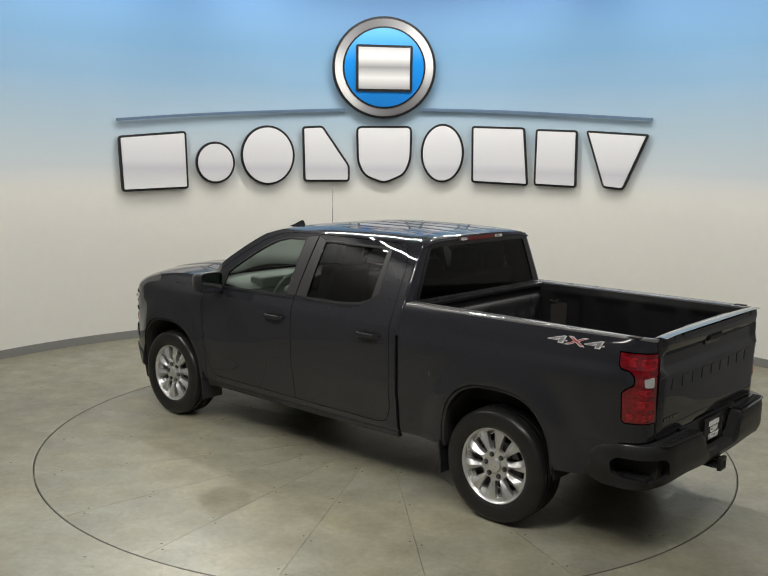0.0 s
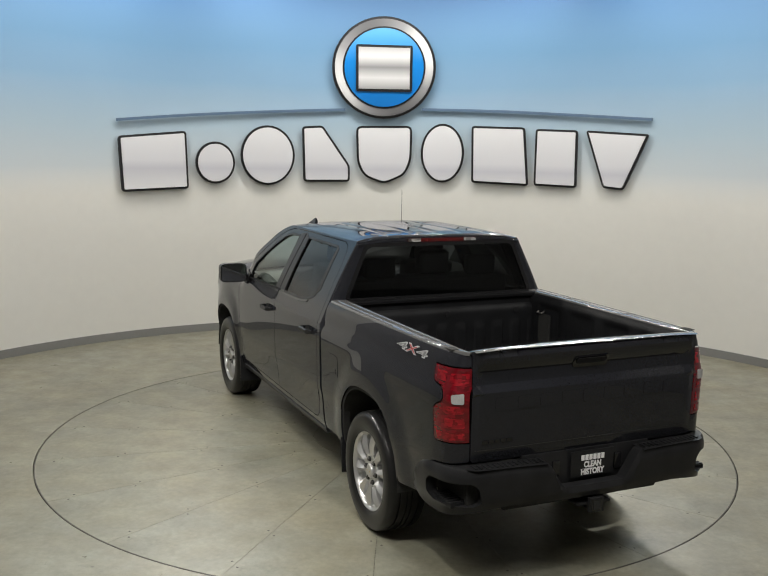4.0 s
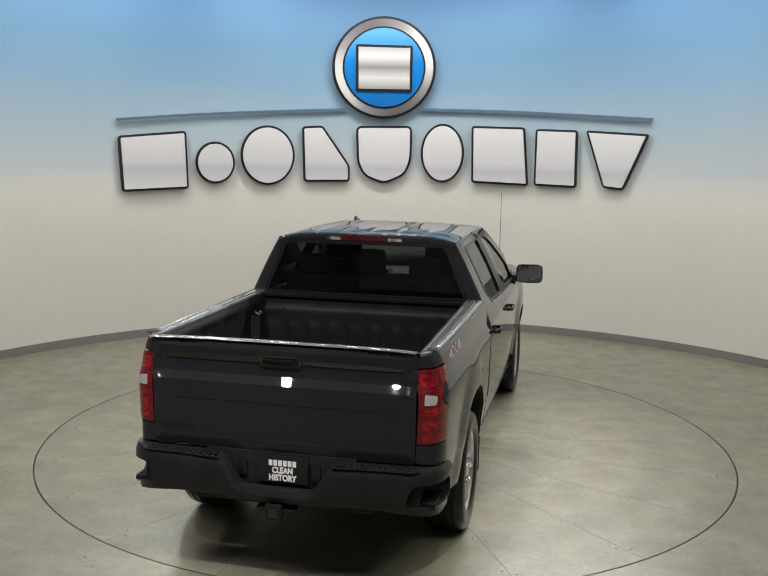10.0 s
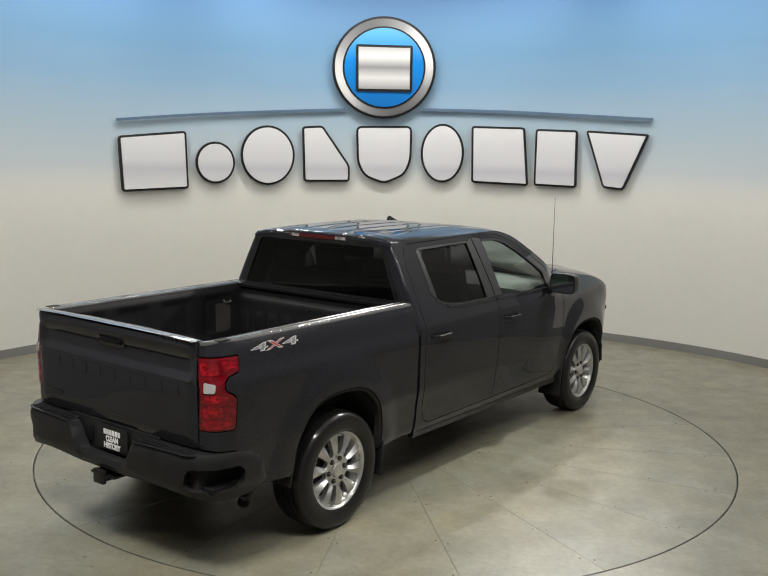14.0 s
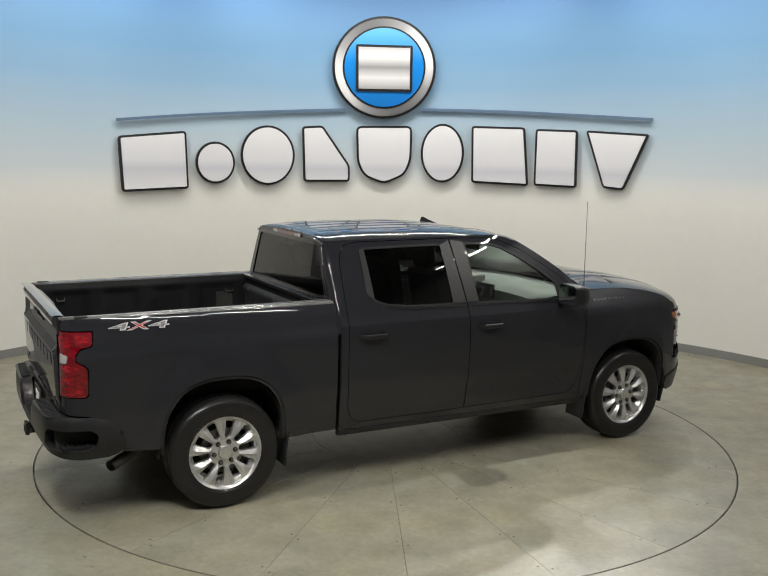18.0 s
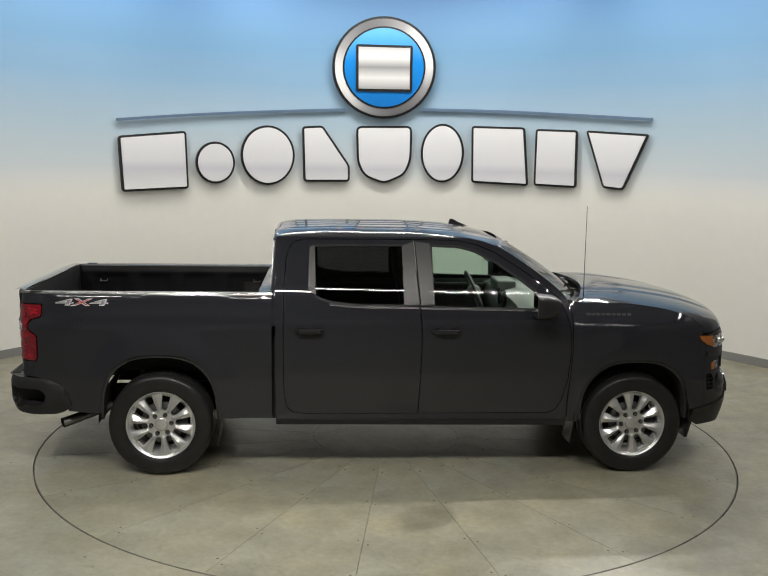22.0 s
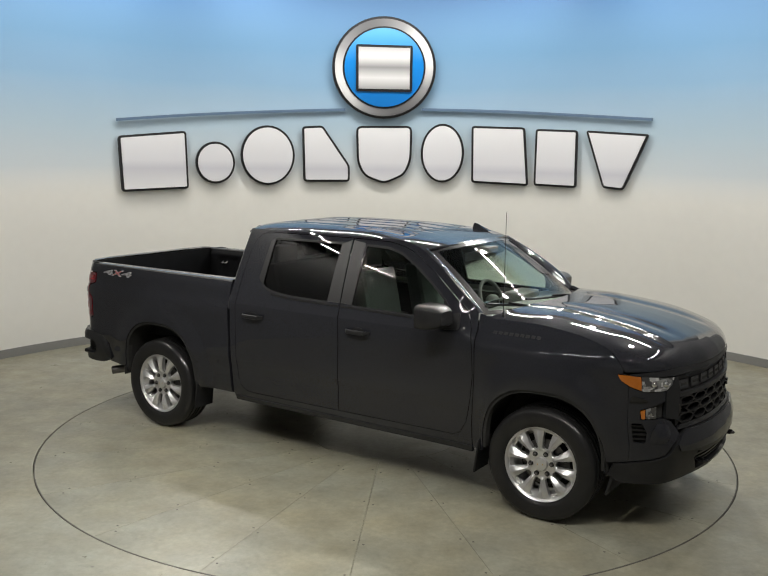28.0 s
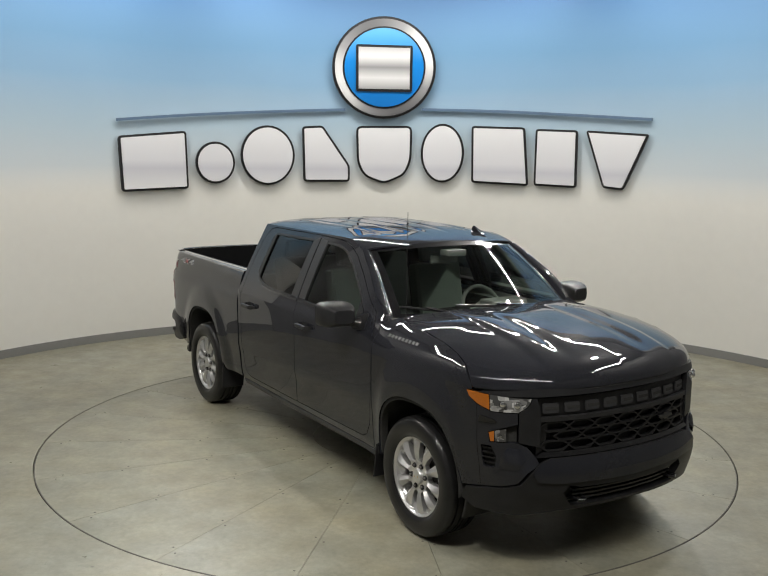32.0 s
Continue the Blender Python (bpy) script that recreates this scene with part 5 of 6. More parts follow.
part("bulkhead", sheet(bulkhead, 120, 24), M_LINER, bed_box)
part("front_rail", box_bm(0.745, 0.835, -0.92, 0.92, 1.405, 1.436, 0.010), M_GLOSS, bed_box)
for y in (-0.62, 0.0, 0.62):
    part("tie_socket", spin_bm([(0.0, -0.012), (0.022, -0.010), (0.026, 0.0)], 14, "X"), M_TRIM, bed_box).location = (0.742, y, 1.30)

# ---- underside
under = part("underbody", box_bm(0.55, 3.22, -0.86, 0.86, 0.43, 0.62, 0.03), M_UNDER, truck, "dark underbody and frame")
for sgn in (1, -1):
    part("frame_rail", box_bm(-1.05, 4.45, min(sgn * 0.40, sgn * 0.48), max(sgn * 0.40, sgn * 0.48), 0.46, 0.60, 0.01), M_UNDER, under)
    part("side_filler", box_bm(0.5, 3.26, min(sgn * 0.78, sgn * 0.90), max(sgn * 0.78, sgn * 0.90), 0.44, 1.28), M_UNDER, under)
    part("bed_filler", box_bm(-1.0, 0.86, min(sgn * 0.80, sgn * 0.87), max(sgn * 0.80, sgn * 0.87), 0.98, 1.40), M_UNDER, under)
    part("leaf_spring", tube_bm([(-0.62, sgn * 0.55, 0.46), (-0.3, sgn * 0.55, 0.40), (0.0, sgn * 0.55, 0.37), (0.35, sgn * 0.55, 0.42), (0.70, sgn * 0.55, 0.47)], 0.022, 8), M_DULL, under)
    part("damper", tube_bm([(-0.10, sgn * 0.62, 0.33), (-0.22, sgn * 0.55, 0.78)], 0.025, 10), M_DULL, under)
for x, c in ((0.0, R_HUB), (3.745, F_HUB)):
    for sgn in (1, -1):
        def well(a, b, x=x, sgn=sgn):
            t = math.pi * a
            return (x + 0.475 * math.cos(t), sgn * (0.45 + b * 0.52), 0.42 + (0.56 if x < 1 else 0.53) * math.sin(t))
        part("wheel_well", sheet(well, 24, 4), M_UNDER, under)
for sgn in (1, -1):
    for x, r in ((0.0, 0.56), (3.745, 0.53)):
        pts = [(x + 0.475 * math.cos(math.pi * i / 16), 0.42 + r * math.sin(math.pi * i / 16)) for i in range(17)] + [(x - 0.475, 0.64), (x + 0.475, 0.64)]
        pts = [p for p in pts if p[1] >= 0.62]
        bm = bmesh.new()
        bm.faces.new([bm.verts.new((px, sgn * 0.45, pz)) for px, pz in pts])
        part("well_wall", bm, M_UNDER, under)
part("rear_axle", tube_bm([(0, -0.72, 0.405), (0, 0.72, 0.405)], 0.05, 14), M_UNDER, under)
bm = bmesh.new()
bmesh.ops.create_uvsphere(bm, u_segments=18, v_segments=12, radius=0.16)
bmesh.ops.scale(bm, vec=(1, 0.9, 1), verts=bm.verts)
bmesh.ops.translate(bm, vec=(0, 0.05, 0.40), verts=bm.verts)
part("differential", bm, M_UNDER, under)
part("front_axle", tube_bm([(3.745, -0.72, 0.405), (3.745, 0.72, 0.405)], 0.04, 12), M_UNDER, under)
part("engine_bay", box_bm(3.25, 4.45, -0.62, 0.62, 0.45, 1.10, 0.03), M_UNDER, under)
pipe = part("exhaust", tube_bm([(1.2, -0.55, 0.45), (0.5, -0.60, 0.48), (0.0, -0.60, 0.56), (-0.45, -0.64, 0.47), (-0.62, -0.74, 0.425), (-0.73, -0.82, 0.405)], 0.034, 12), M_DULL, truck, "steel exhaust pipe")
part("exhaust_tip", tube_bm([(-0.66, -0.77, 0.418), (-0.78, -0.855, 0.392)], 0.040, 16, caps=False), M_DULL, pipe)
for sgn in (1, -1):
    for x, lean in ((0.475, 0.03), (3.27, 0.03)):
        bm = box_bm(x - 0.006, x + 0.006, min(sgn * 0.76, sgn * 0.985), max(sgn * 0.76, sgn * 0.985), 0.245, 0.50, 0.004, 1)
        for v in bm.verts:
            v.co.x += lean * (v.co.z - 0.5) / -0.25 * -1
        part("mud_flap", bm, M_TRIM, truck)

# ---- wheels
TYRE_R = 0.405
tyre_prof = [(0.262, -0.118), (0.285, -0.134), (0.32, -0.142), (0.352, -0.142), (0.378, -0.134), (0.394, -0.122), (0.401, -0.108), (0.4035, -0.075), (0.395, -0.073), (0.395, -0.061), (0.405, -0.059),
             (0.405, -0.026), (0.396, -0.024), (0.396, -0.010), (0.405, -0.008), (0.405, 0.008), (0.396, 0.010), (0.396, 0.024), (0.405, 0.026), (0.405, 0.059), (0.395, 0.061), (0.395, 0.073), (0.4035, 0.075),
             (0.401, 0.108), (0.394, 0.122), (0.384, 0.130), (0.381, 0.1335), (0.371, 0.1375), (0.352, 0.142), (0.32, 0.142), (0.312, 0.1405), (0.300, 0.1405), (0.285, 0.134), (0.268, 0.122)]
rim_prof = [(0.262, -0.118), (0.255, -0.10), (0.222, -0.06), (0.214, 0.02), (0.226, 0.07), (0.250, 0.092), (0.254, 0.108), (0.258, 0.116), (0.266, 0.121), (0.273, 0.119), (0.274, 0.112)]


def slot_half(r):
    """Half the width of the opening between two spokes."""
    t = (r - 0.106) / (0.246 - 0.106)
    if t <= 0 or t >= 1:
        return 0.0
    w = 0.0205 + 0.0135 * t
    return w * math.sqrt(min(1.0, t / 0.10)) * math.sqrt(min(1.0, (1 - t) / 0.06))


def spoke_bm(mid):
    """One spoke of the cast face: a tapering arm with a ridge, wide facets at the rim, half an opening on either side."""
    def face(a, r, off=0.0):
        q = min(1.0, abs(a) / radians(18))
        arm = max(0.02, radians(18) - slot_half(r) / r)
        up = max(0.0, 1 - abs(a) / arm)
        y = 0.094 + 0.013 * ease((r - 0.09) / 0.15) + off
        y += 0.021 * up * ease((r - 0.088) / 0.04) * (1 - 0.9 * ease((r - 0.19) / 0.065))
        y -= 0.020 * q ** 1.4 * ease((r - 0.17) / 0.05) * (1 - ease((r - 0.248) / 0.007))
        y += 0.006 * ease((r - 0.249) / 0.006)
        t = mid + a
        return np.array((r * math.cos(t), y, r * math.sin(t)))
    rs = [0.05, 0.09, 0.105, 0.1062, 0.1075, 0.110, 0.115, 0.122, 0.14, 0.155, 0.17, 0.19, 0.21, 0.226, 0.236, 0.2415, 0.2447, 0.2462, 0.2475, 0.2495, 0.252, 0.257, 0.264]
    bm = bmesh.new()
    n = 8
    grid = []
    for r in rs:
        h = radians(18) - slot_half(r) / r
        grid.append([bm.verts.new(face(h * (2 * j / n - 1), r)) for j in range(n + 1)])
    for i in range(len(rs) - 1):
        for j in range(n):
            bm.faces.new((grid[i][j], grid[i][j + 1], grid[i + 1][j + 1], grid[i + 1][j]))
    rim = [(0, 1), (n, -1)]
    for j, d in rim:
        low = [bm.verts.new(g[j].co + Vector((0, -0.035, 0))) for g in grid[2:18]]
        for i in range(15):
            q = (grid[2 + i][j], grid[3 + i][j], low[i + 1], low[i])
            bm.faces.new(q[::d])
    bmesh.ops.recalc_face_normals(bm, faces=bm.faces)
    return bm


def build_wheel():
    w = part("wheel", spin_bm(rim_prof, 64), M_ALLOY, truck, "silver ten-spoke alloy wheel with a black tyre")
    part("tyre", spin_bm(tyre_prof, 80), M_RUBBER, w, "black road tyre", sharp=28)
    for k in range(10):
        part("spoke", spoke_bm(radians(90 + 36 * k)), M_ALLOY, w, sharp=14)
    for k in range(5):
        # a cast ledge closes the outer end of every second opening
        a = radians(108 + 72 * k)
        bm = box_bm(0.226, 0.247, 0.062, 0.082, -0.031, 0.031, 0.003, 1)
        bmesh.ops.transform(bm, matrix=Matrix.Rotation(-a, 4, "Y"), verts=bm.verts)
        part("spoke_ledge", bm, M_ALLOY, w)
    part("centre_cap", spin_bm([(0.0, 0.118), (0.032, 0.117), (0.045, 0.113), (0.050, 0.104), (0.051, 0.088)], 28), M_ALLOY, w)
    bow = [(-0.024, -0.006), (-0.018, 0.006), (-0.008, 0.006), (-0.008, 0.011), (0.008, 0.011), (0.008, 0.006), (0.018, 0.006), (0.024, -0.006), (0.008, -0.006), (0.008, -0.011), (-0.008, -0.011), (-0.008, -0.006)]
    bm = prism_bm(bow, 0.0, 0.004)
    bmesh.ops.transform(bm, matrix=Matrix.Translation((0, 0.1135, 0)) @ Matrix.Rotation(radians(-90), 4, "X"), verts=bm.verts)
    part("cap_emblem", bm, M_GOLD, w, "gold cap emblem")
    for k in range(6):
        a = radians(60 + 60 * k)
        o = part("lug_well", spin_bm([(0.0185, 0.094), (0.0165, 0.1035), (0.014, 0.104), (0.0125, 0.097), (0.0, 0.097)], 16), M_NUT, w)
        o.location = (0.079 * math.cos(a), 0, 0.079 * math.sin(a))
        o = part("lug_nut", spin_bm([(0.0, 0.116), (0.007, 0.115), (0.0095, 0.110), (0.0095, 0.092)], 6), M_DULL, w)
        o.location = (0.079 * math.cos(a), 0, 0.079 * math.sin(a))
    part("brake_disc", spin_bm([(0.05, 0.035), (0.165, 0.035), (0.165, 0.010), (0.05, 0.010)], 40), M_DULL, w)
    part("brake_caliper", box_bm(-0.20, -0.11, -0.02, 0.06, -0.07, 0.07, 0.015), M_UNDER, w)
    part("wheel_back", spin_bm([(0.0, -0.02), (0.21, -0.03)], 32), M_UNDER, w)
    return w


wheel = build_wheel()


def place_wheel(w, x, sgn):
    w.matrix_local = pose(x, sgn * 0.848, TYRE_R, 0, 0, 0 if sgn > 0 else 180) @ pose(0, 0, 0, 0, -7 * sgn, 0)


spots_w = ((0.0, 1), (0.0, -1), (3.745, 1), (3.745, -1))
place_wheel(wheel, *spots_w[0])
for x, sgn in spots_w[1:]:
    c = copy_thing(wheel, Matrix())
    place_wheel(c, x, sgn)

# ---- mirrors
def mirror_bm():
    bm = bmesh.new()
    rows = []
    for t in [i / 8 for i in range(9)]:
        x = 2.885 + 0.185 * t
        k = math.sqrt(max(0.0, 1 - (max(0, t - 0.25) / 0.80) ** 2)) if t > 0.25 else 1.0
        ring = []
        for j in range(24):
            a = 2 * math.pi * j / 24
            c, s = math.cos(a), math.sin(a)
            p = 5.0
            ry, rz = 0.128 * (0.35 + 0.65 * k), 0.089 * (0.30 + 0.70 * k)
            y = 1.138 + ry * math.copysign(abs(c) ** (2 / p), c)
            z = 1.388 + rz * math.copysign(abs(s) ** (2 / p), s) + 0.012 * (y - 1.14)
            ring.append(bm.verts.new((x + 0.16 * (1.138 - y) * 0.5, y, z)))
        rows.append(ring)
    for i in range(8):
        for j in range(24):
            bm.faces.new((rows[i][j], rows[i][(j + 1) % 24], rows[i + 1][(j + 1) % 24], rows[i + 1][j]))
    bm.faces.new(rows[0])
    bm.faces.new(rows[-1])
    bmesh.ops.recalc_face_normals(bm, faces=bm.faces)
    return bm


mir = pair_bm("door_mirror", mirror_bm(), M_TRIM, None, "black plastic door mirror")
gl = rounded([(1.022, 1.31), (1.022, 1.466), (1.254, 1.468), (1.254, 1.312)], 0.025)
pair("mirror_glass", gl, G_MIRROR, mir, fn=lambda y, z, off=0.0: np.array((2.8835 + 0.08 * (1.138 - y) - off, y, z)), thick=0.002, step=0.1)
pair_bm("mirror_arm", tube_bm([(3.01, 0.93, 1.325), (3.0, 0.99, 1.325), (2.975, 1.06, 1.335)], [0.045, 0.035, 0.03], 10), M_TRIM, mir)
pair("mirror_foot", rounded([(2.935, 1.27), (2.935, 1.36), (3.07, 1.40), (3.085, 1.28)], 0.02), M_TRIM, mir, off=0.012, thick=0.015, step=0.1)
pair("mirror_quarter", [(2.93, 1.335), (2.92, 1.47), (3.00, 1.405), (3.01, 1.335)], M_GLOSS, mir, off=0.004, thick=0.01, step=0.1)

# ---- cabin
cab = part("cabin", box_bm(0.95, 3.25, -0.86, 0.86, 0.60, 0.68), M_CABIN, truck, "dark cabin interior")
pair_bm("door_card", sheet(lambda a, b: (0.96 + 2.2 * a, 0.905 - 0.02 * b, 0.62 + 0.70 * b), 20, 6), M_CABIN, cab)
part("headliner", sheet(lambda a, b: (Vector(roof_fn(0.04 + 0.92 * a, 0.02 + 0.94 * b)) + Vector((0, 0, -0.045))), 16, 12), M_HEADLINER, cab)
part("rear_panel", box_bm(0.90, 0.94, -0.80, 0.80, 0.62, 1.40), M_CABIN, cab)


def seat(y, x, parent, width=0.50):
    s = part("seat", box_bm(x, x + 0.50, y - width / 2, y + width / 2, 0.86, 1.02, 0.05, 3), M_SEAT, parent)
    bm = box_bm(-0.075, 0.075, y - width / 2 + 0.01, y + width / 2 - 0.01, 0, 0.60, 0.05, 3)
    bmesh.ops.transform(bm, matrix=Matrix.Translation((x + 0.03, 0, 0.98)) @ Matrix.Rotation(radians(-12), 4, "Y"), verts=bm.verts)
    part("backrest", bm, M_SEAT, s)
    hb = bmesh.new()
    box_bm(-0.05, 0.05, y - 0.13, y + 0.13, 0, 0.19, 0.045, 3, hb)
    bmesh.ops.transform(hb, matrix=Matrix.Translation((x - 0.115, 0, 1.585)) @ Matrix.Rotation(radians(-8), 4, "Y"), verts=hb.verts)
    part("headrest", hb, M_SEAT, s)
    part("seat_base", box_bm(x + 0.05, x + 0.45, y - 0.2, y + 0.2, 0.66, 0.88), M_CABIN, s)
    return s


for y in (0.42, -0.42):
    st = seat(y, 2.05, truck)
    st["label"] = "dark cloth front seat with headrest"
bench = seat(0.0, 1.15, truck, 1.40)
bench["label"] = "dark cloth rear bench"
for y in (0.45, -0.45):
    part("headrest", box_bm(1.01, 1.09, y - 0.13, y + 0.13, 1.56, 1.72, 0.035, 3), M_SEAT, bench)
dash_prof = [(2.92, 0.85), (2.86, 1.05), (2.84, 1.20), (2.88, 1.29), (3.0, 1.325), (3.25, 1.345), (3.42, 1.35)]
dash = part("dashboard", sheet(lambda a, b: (np.interp(b, np.linspace(0, 1, 7), [p[0] for p in dash_prof]) - 0.12 * abs(2 * a - 1) ** 3 * b, (2 * a - 1) * 0.85, np.interp(b, np.linspace(0, 1, 7), [p[1] for p in dash_prof])), 24, 18), M_CABIN, truck, "dark dashboard")
part("binnacle", box_bm(2.84, 3.02, 0.24, 0.60, 1.28, 1.385, 0.03, 3), M_CABIN, dash)
part("screen", box_bm(2.83, 2.86, -0.14, 0.14, 1.20, 1.34, 0.01), M_GLOSS, dash)
part("centre_console", box_bm(2.05, 2.90, -0.14, 0.14, 0.66, 1.02, 0.04, 3), M_CABIN, dash)
wc = Vector((2.66, 0.42, 1.26))
tilt = Matrix.Rotation(radians(-24), 4, "Y")
ringp = [wc + tilt @ Vector((0, 0.195 * math.cos(2 * math.pi * i / 36), 0.195 * math.sin(2 * math.pi * i / 36))) for i in range(36)]
sw = part("steering_wheel", tube_bm(ringp, 0.016, 8, closed=True), M_CABIN, truck, "dark steering wheel")
for a in (0, 180, 270):
    part("wheel_spoke", tube_bm([wc, wc + tilt @ Vector((0, 0.19 * math.cos(radians(a)), 0.19 * math.sin(radians(a))))], 0.016, 6), M_CABIN, sw)
bm = bmesh.new()
bmesh.ops.create_uvsphere(bm, u_segments=14, v_segments=8, radius=0.065)
bmesh.ops.translate(bm, vec=wc, verts=bm.verts)
part("airbag_pad", bm, M_CABIN, sw)
part("rear_view_mirror", box_bm(2.66, 2.69, -0.13, 0.13, 1.665, 1.735, 0.02, 3), M_CABIN, shield)
part("sensor_housing", box_bm(2.74, 2.86, -0.09, 0.09, 1.74, 1.79, 0.02, 2), M_CABIN, shield)

# ---- decals
def decal_text(text, u0, u1, z, h, mat, off, name="decal", slant=0.45, bold=0.0):
    """Flat lettering laid on both bed sides, reading forwards on the right and rearwards on the left."""
    for sgn in (1, -1):
        o = words(text, 1.0, bed_sides[0 if sgn > 0 else 1], mat, Matrix(), name, depth=0.0, bold=bold)
        me = o.data
        xs, ys = [v.co.x for v in me.vertices], [v.co.y for v in me.vertices]
        x0, x1, y0, y1 = min(xs), max(xs), min(ys), max(ys)
        for v in me.vertices:
            t, q = (v.co.x - x0) / (x1 - x0), (v.co.y - y0) / (y1 - y0)
            t += slant * (q - 0.5) * h / (u1 - u0)
            u = u1 - (u1 - u0) * t if sgn > 0 else u0 + (u1 - u0) * t
            p = skin(u, z - h / 2 + h * q, off)
            v.co = (p[0], sgn * p[1], p[2])


for txt, u0, u1 in (("4", -0.775, -0.635), ("4", -0.515, -0.375)):
    decal_text(txt, u0, u1, 1.368, 0.050, M_DECAL, 0.0024, bold=0.022)
for txt, u0, u1 in (("4", -0.762, -0.648), ("4", -0.502, -0.388)):
    decal_text(txt, u0, u1, 1.368, 0.037, M_DECALGREY, 0.0034)
decal_text("X", -0.652, -0.498, 1.368, 0.056, M_DECAL, 0.0026, bold=0.03)
decal_text("X", -0.632, -0.518, 1.368, 0.041, M_DECALRED, 0.0034, bold=0.004)
for k in range(9):
    u = 3.335 + k * 0.0415
    pair("badge_bar", [(u, 1.283), (u + 0.003, 1.301), (u + 0.031, 1.299), (u + 0.028, 1.281)], M_GRILLE, wings, off=0.003, thick=0.005, step=0.1)

# ------------------------------------------------------------ lamp housings under the ceiling
def spot_housing(p, target):
    """A can-shaped spotlight on a short stem, its mouth behind the lamp's bulb."""
    ob = thing("spotlight", "black can spotlight hung from the studio ceiling", "spotlight", "spotlights", Matrix.Translation(p))
    aim = (Vector(target) - Vector(p)).to_track_quat("-Z", "Y").to_matrix().to_4x4()
    can = spin_bm([(0.0, 0.30), (0.05, 0.30), (0.075, 0.26), (0.075, 0.10), (0.083, 0.095), (0.083, 0.075), (0.070, 0.075), (0.066, 0.20), (0.0, 0.20)], 20, "Z")
    for v in can.verts:
        v.co = aim @ (v.co + Vector((0, 0, 0.17)))
    part("can", can, M_LAMP, ob)
    top = aim @ Vector((0, 0, 0.38))
    part("stem", tube_bm([top, (top.x, top.y, CEILING - p[2] - 0.004)], 0.012, 8), M_LAMP, ob)
    part("ceiling_plate", spin_bm([(0.0, -0.02), (0.05, -0.02), (0.055, 0.0)], 16, "Z"), M_LAMP, ob).location = (top.x, top.y, CEILING - p[2])


for p, q, k, size, spread in SPOTS:
    spot_housing(Vector(p), Vector(q))
for a, b, k in TUBES:
    a, b = Vector(a), Vector(b)
    ob = thing("light_strip", "slim white ceiling light strip", "light strip", "light strips", Matrix.Translation((a + b) / 2))
    x = (b - a).normalized()
    tr = box_bm(-(b - a).length / 2 - 0.02, (b - a).length / 2 + 0.02, -0.035, 0.035, 0.012, CEILING - a.z - 0.002, 0.006)
    bmesh.ops.transform(tr, matrix=Matrix.Rotation(math.atan2(x.y, x.x), 4, "Z"), verts=tr.verts)
    part("tray", tr, M_PLAIN, ob, smooth=False)


# ------------------------------------------------------------ the wall sign, in plain shapes
def on_wall(s, h, out):
    """A point s metres along the wall from its middle, h up and out from it."""
    a = math.pi / 2 - s / WALL_R
    r = WALL_R - out
    return Vector((WALL_C.x + r * math.cos(a), WALL_C.y + r * math.sin(a), h))


def wall_fn(s, h, off=0.0):
    return np.array(on_wall(s, h, 0.02 + off))


def wall_piece(name, poly, mat, parent, off, thick, step=0.15, edge=0.05, label=""):
    return part(name, panel(poly, wall_fn, off=off, thick=thick, step=step, edge=edge), mat, parent, label)


def disc_poly(cx, cy, rx, ry=None, n=48):
    ry = ry or rx
    return [(cx + rx * math.cos(2 * math.pi * i / n), cy + ry * math.sin(2 * math.pi * i / n)) for i in range(n)]


sign = thing("wall_sign", "raised silver and black showroom wall sign with a round blue emblem", "sign")
BLOCKS = [
    rounded([(-3.905, 2.677), (-2.969, 2.761), (-2.942, 1.99), (-3.866, 1.956)], 0.05),
    disc_poly(-2.565, 2.341, 0.276, 0.285, 32),
    disc_poly(-1.823, 2.449, 0.383, 0.412, 36),
    rounded([(-1.335, 2.856), (-1.041, 2.876), (-0.649, 2.32), (-0.649, 2.091), (-1.312, 2.085)], 0.05),
    rounded([(-0.565, 2.878), (0.24, 2.891), (0.235, 2.40), (0.142, 2.193), (-0.153, 2.063), (-0.445, 2.17), (-0.546, 2.36)], 0.09),
    disc_poly(0.677, 2.513, 0.309, 0.413, 36),
    rounded([(1.085, 2.901), (1.84, 2.887), (1.914, 2.08), (1.102, 2.107)], 0.05),
    rounded([(1.992, 2.868), (2.58, 2.852), (2.591, 2.073), (1.99, 2.088)], 0.05),
    rounded([(2.689, 2.852), (3.561, 2.804), (3.244, 2.063), (2.959, 2.085)], 0.05)]
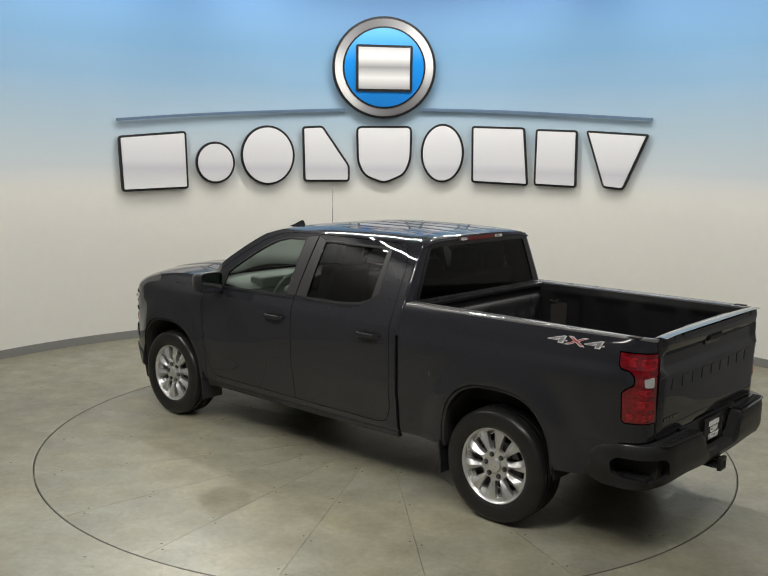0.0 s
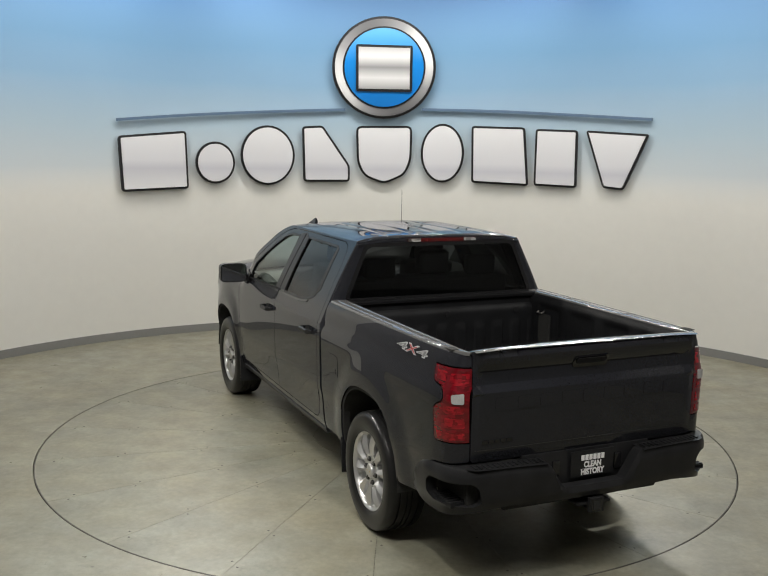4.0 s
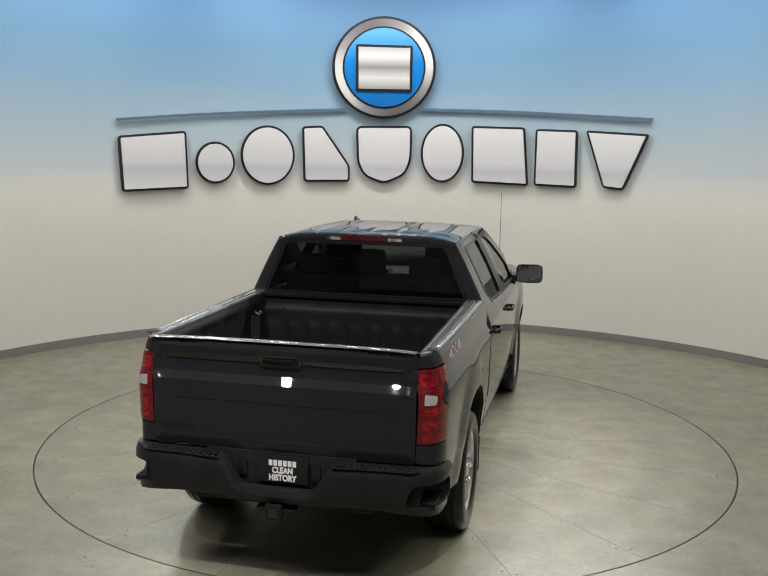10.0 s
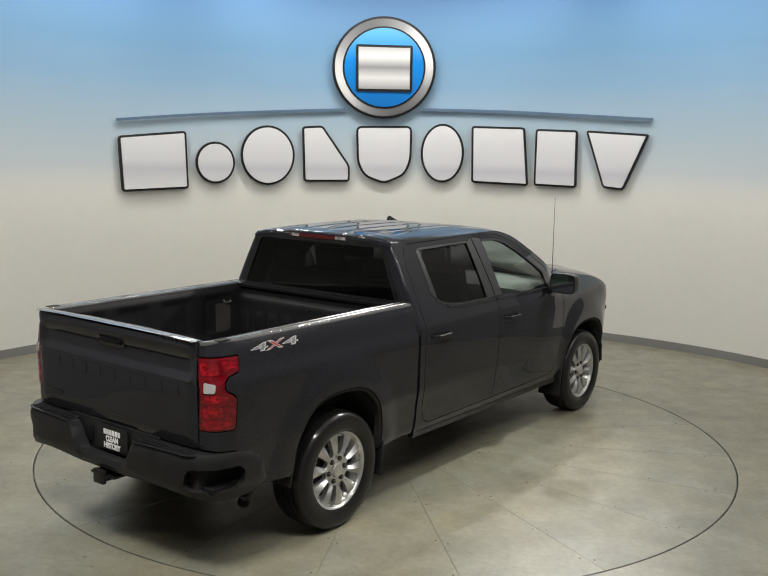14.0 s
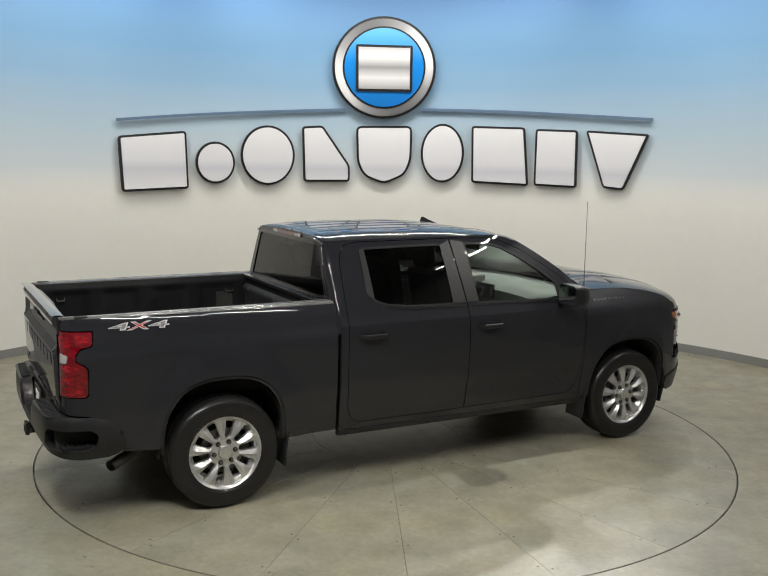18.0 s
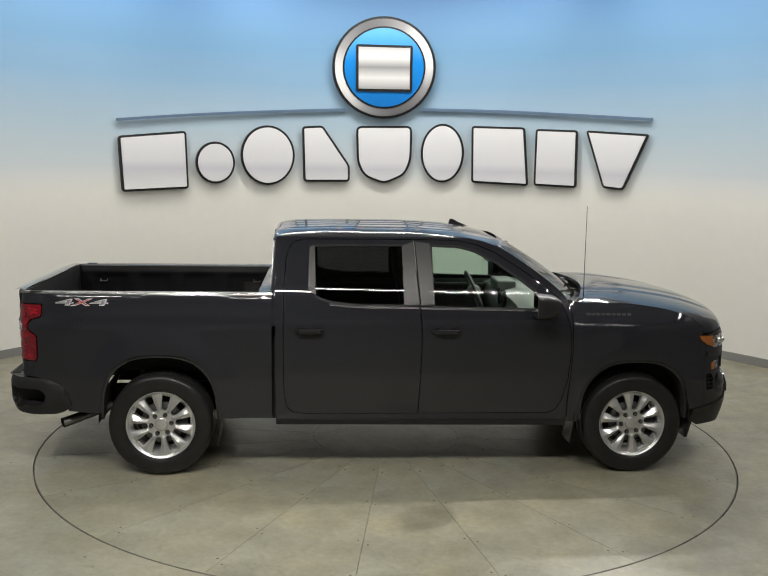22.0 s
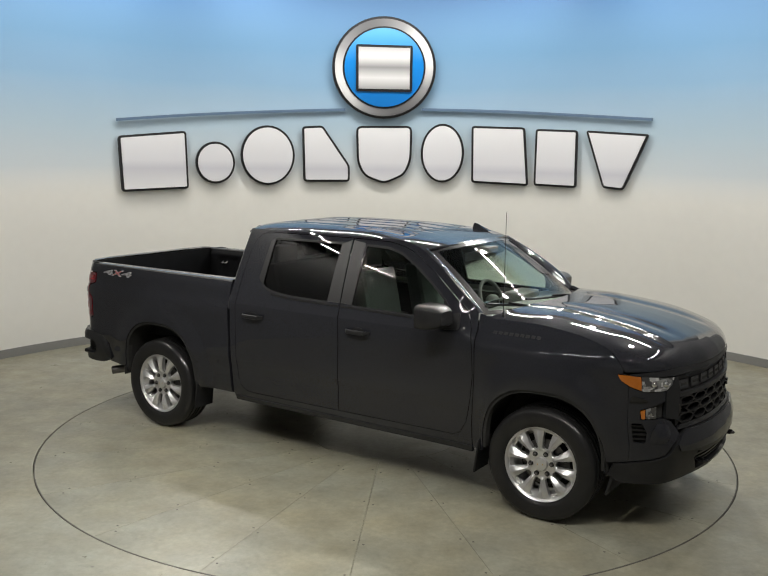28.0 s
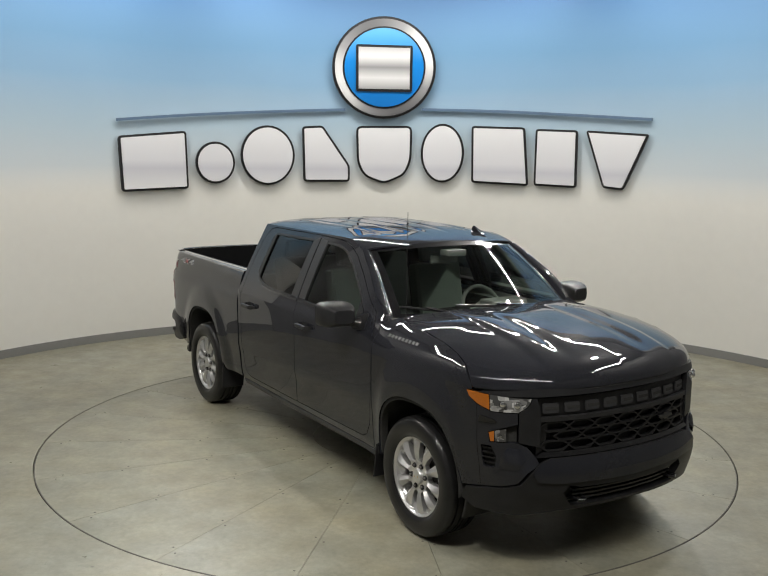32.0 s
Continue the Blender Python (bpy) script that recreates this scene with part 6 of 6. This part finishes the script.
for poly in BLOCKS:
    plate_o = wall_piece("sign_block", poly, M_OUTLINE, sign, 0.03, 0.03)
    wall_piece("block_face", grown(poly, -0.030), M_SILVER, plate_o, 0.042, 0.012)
ex, ey = -0.178, 3.686
RX = 0.735
wall_piece("emblem_rim", disc_poly(ex, ey, RX, RX * 0.955), M_OUTLINE, sign, 0.05, 0.05, edge=0.06)
rim_s = wall_piece("emblem_ring", disc_poly(ex, ey, 0.700, 0.668), M_RINGSILVER, sign, 0.065, 0.015, edge=0.06)
wall_piece("emblem_band", disc_poly(ex, ey, 0.590, 0.563), M_OUTLINE, sign, 0.070, 0.005, edge=0.06)
wall_piece("emblem_field", disc_poly(ex, ey, 0.565, 0.540), M_BLUE, sign, 0.078, 0.008, edge=0.06)
blk = rounded([(-0.581, 3.998), (0.226, 3.99), (0.225, 3.357), (-0.574, 3.357)], 0.03)
b0 = wall_piece("sign_block", blk, M_OUTLINE, sign, 0.092, 0.014)
wall_piece("block_face", grown(blk, -0.035), M_STEELPRINT, b0, 0.100, 0.008)
RULE = curve([(-3.912, 2.881), (-2.821, 2.979), (-1.794, 3.049), (-0.754, 3.100), (-0.17, 3.118), (0.416, 3.120), (1.332, 3.107), (2.360, 3.063), (3.584, 2.994)])
for s0, s1 in ((-3.912, -0.72), (0.37, 3.584)):
    n = 24
    xs = [s0 + (s1 - s0) * i / n for i in range(n + 1)]
    strip = [(x, RULE(x) + 0.018) for x in xs] + [(x, RULE(x) - 0.018) for x in xs[::-1]]
    wall_piece("arched_rule", strip, M_SLATE, sign, 0.02, 0.02)
# ------------------------------------------------------------ movement
TURN_RATE = -6.1213          # degrees a second
TURN_0 = 138.64              # heading at the start
AXLE = Vector((-1.827, -0.023, 0))


def motions():
    rows_t, rows_d = [], []
    for i in range(65):
        t = i * 0.5
        h = TURN_0 + TURN_RATE * t
        rows_d.append((t, pose(0, 0, 0, 0, 0, h)))
        rows_t.append((t, pose(0, 0, 0, 0, 0, h) @ Matrix.Translation(AXLE)))
    walk(disc, rows_d)
    walk(truck, rows_t)


motions()
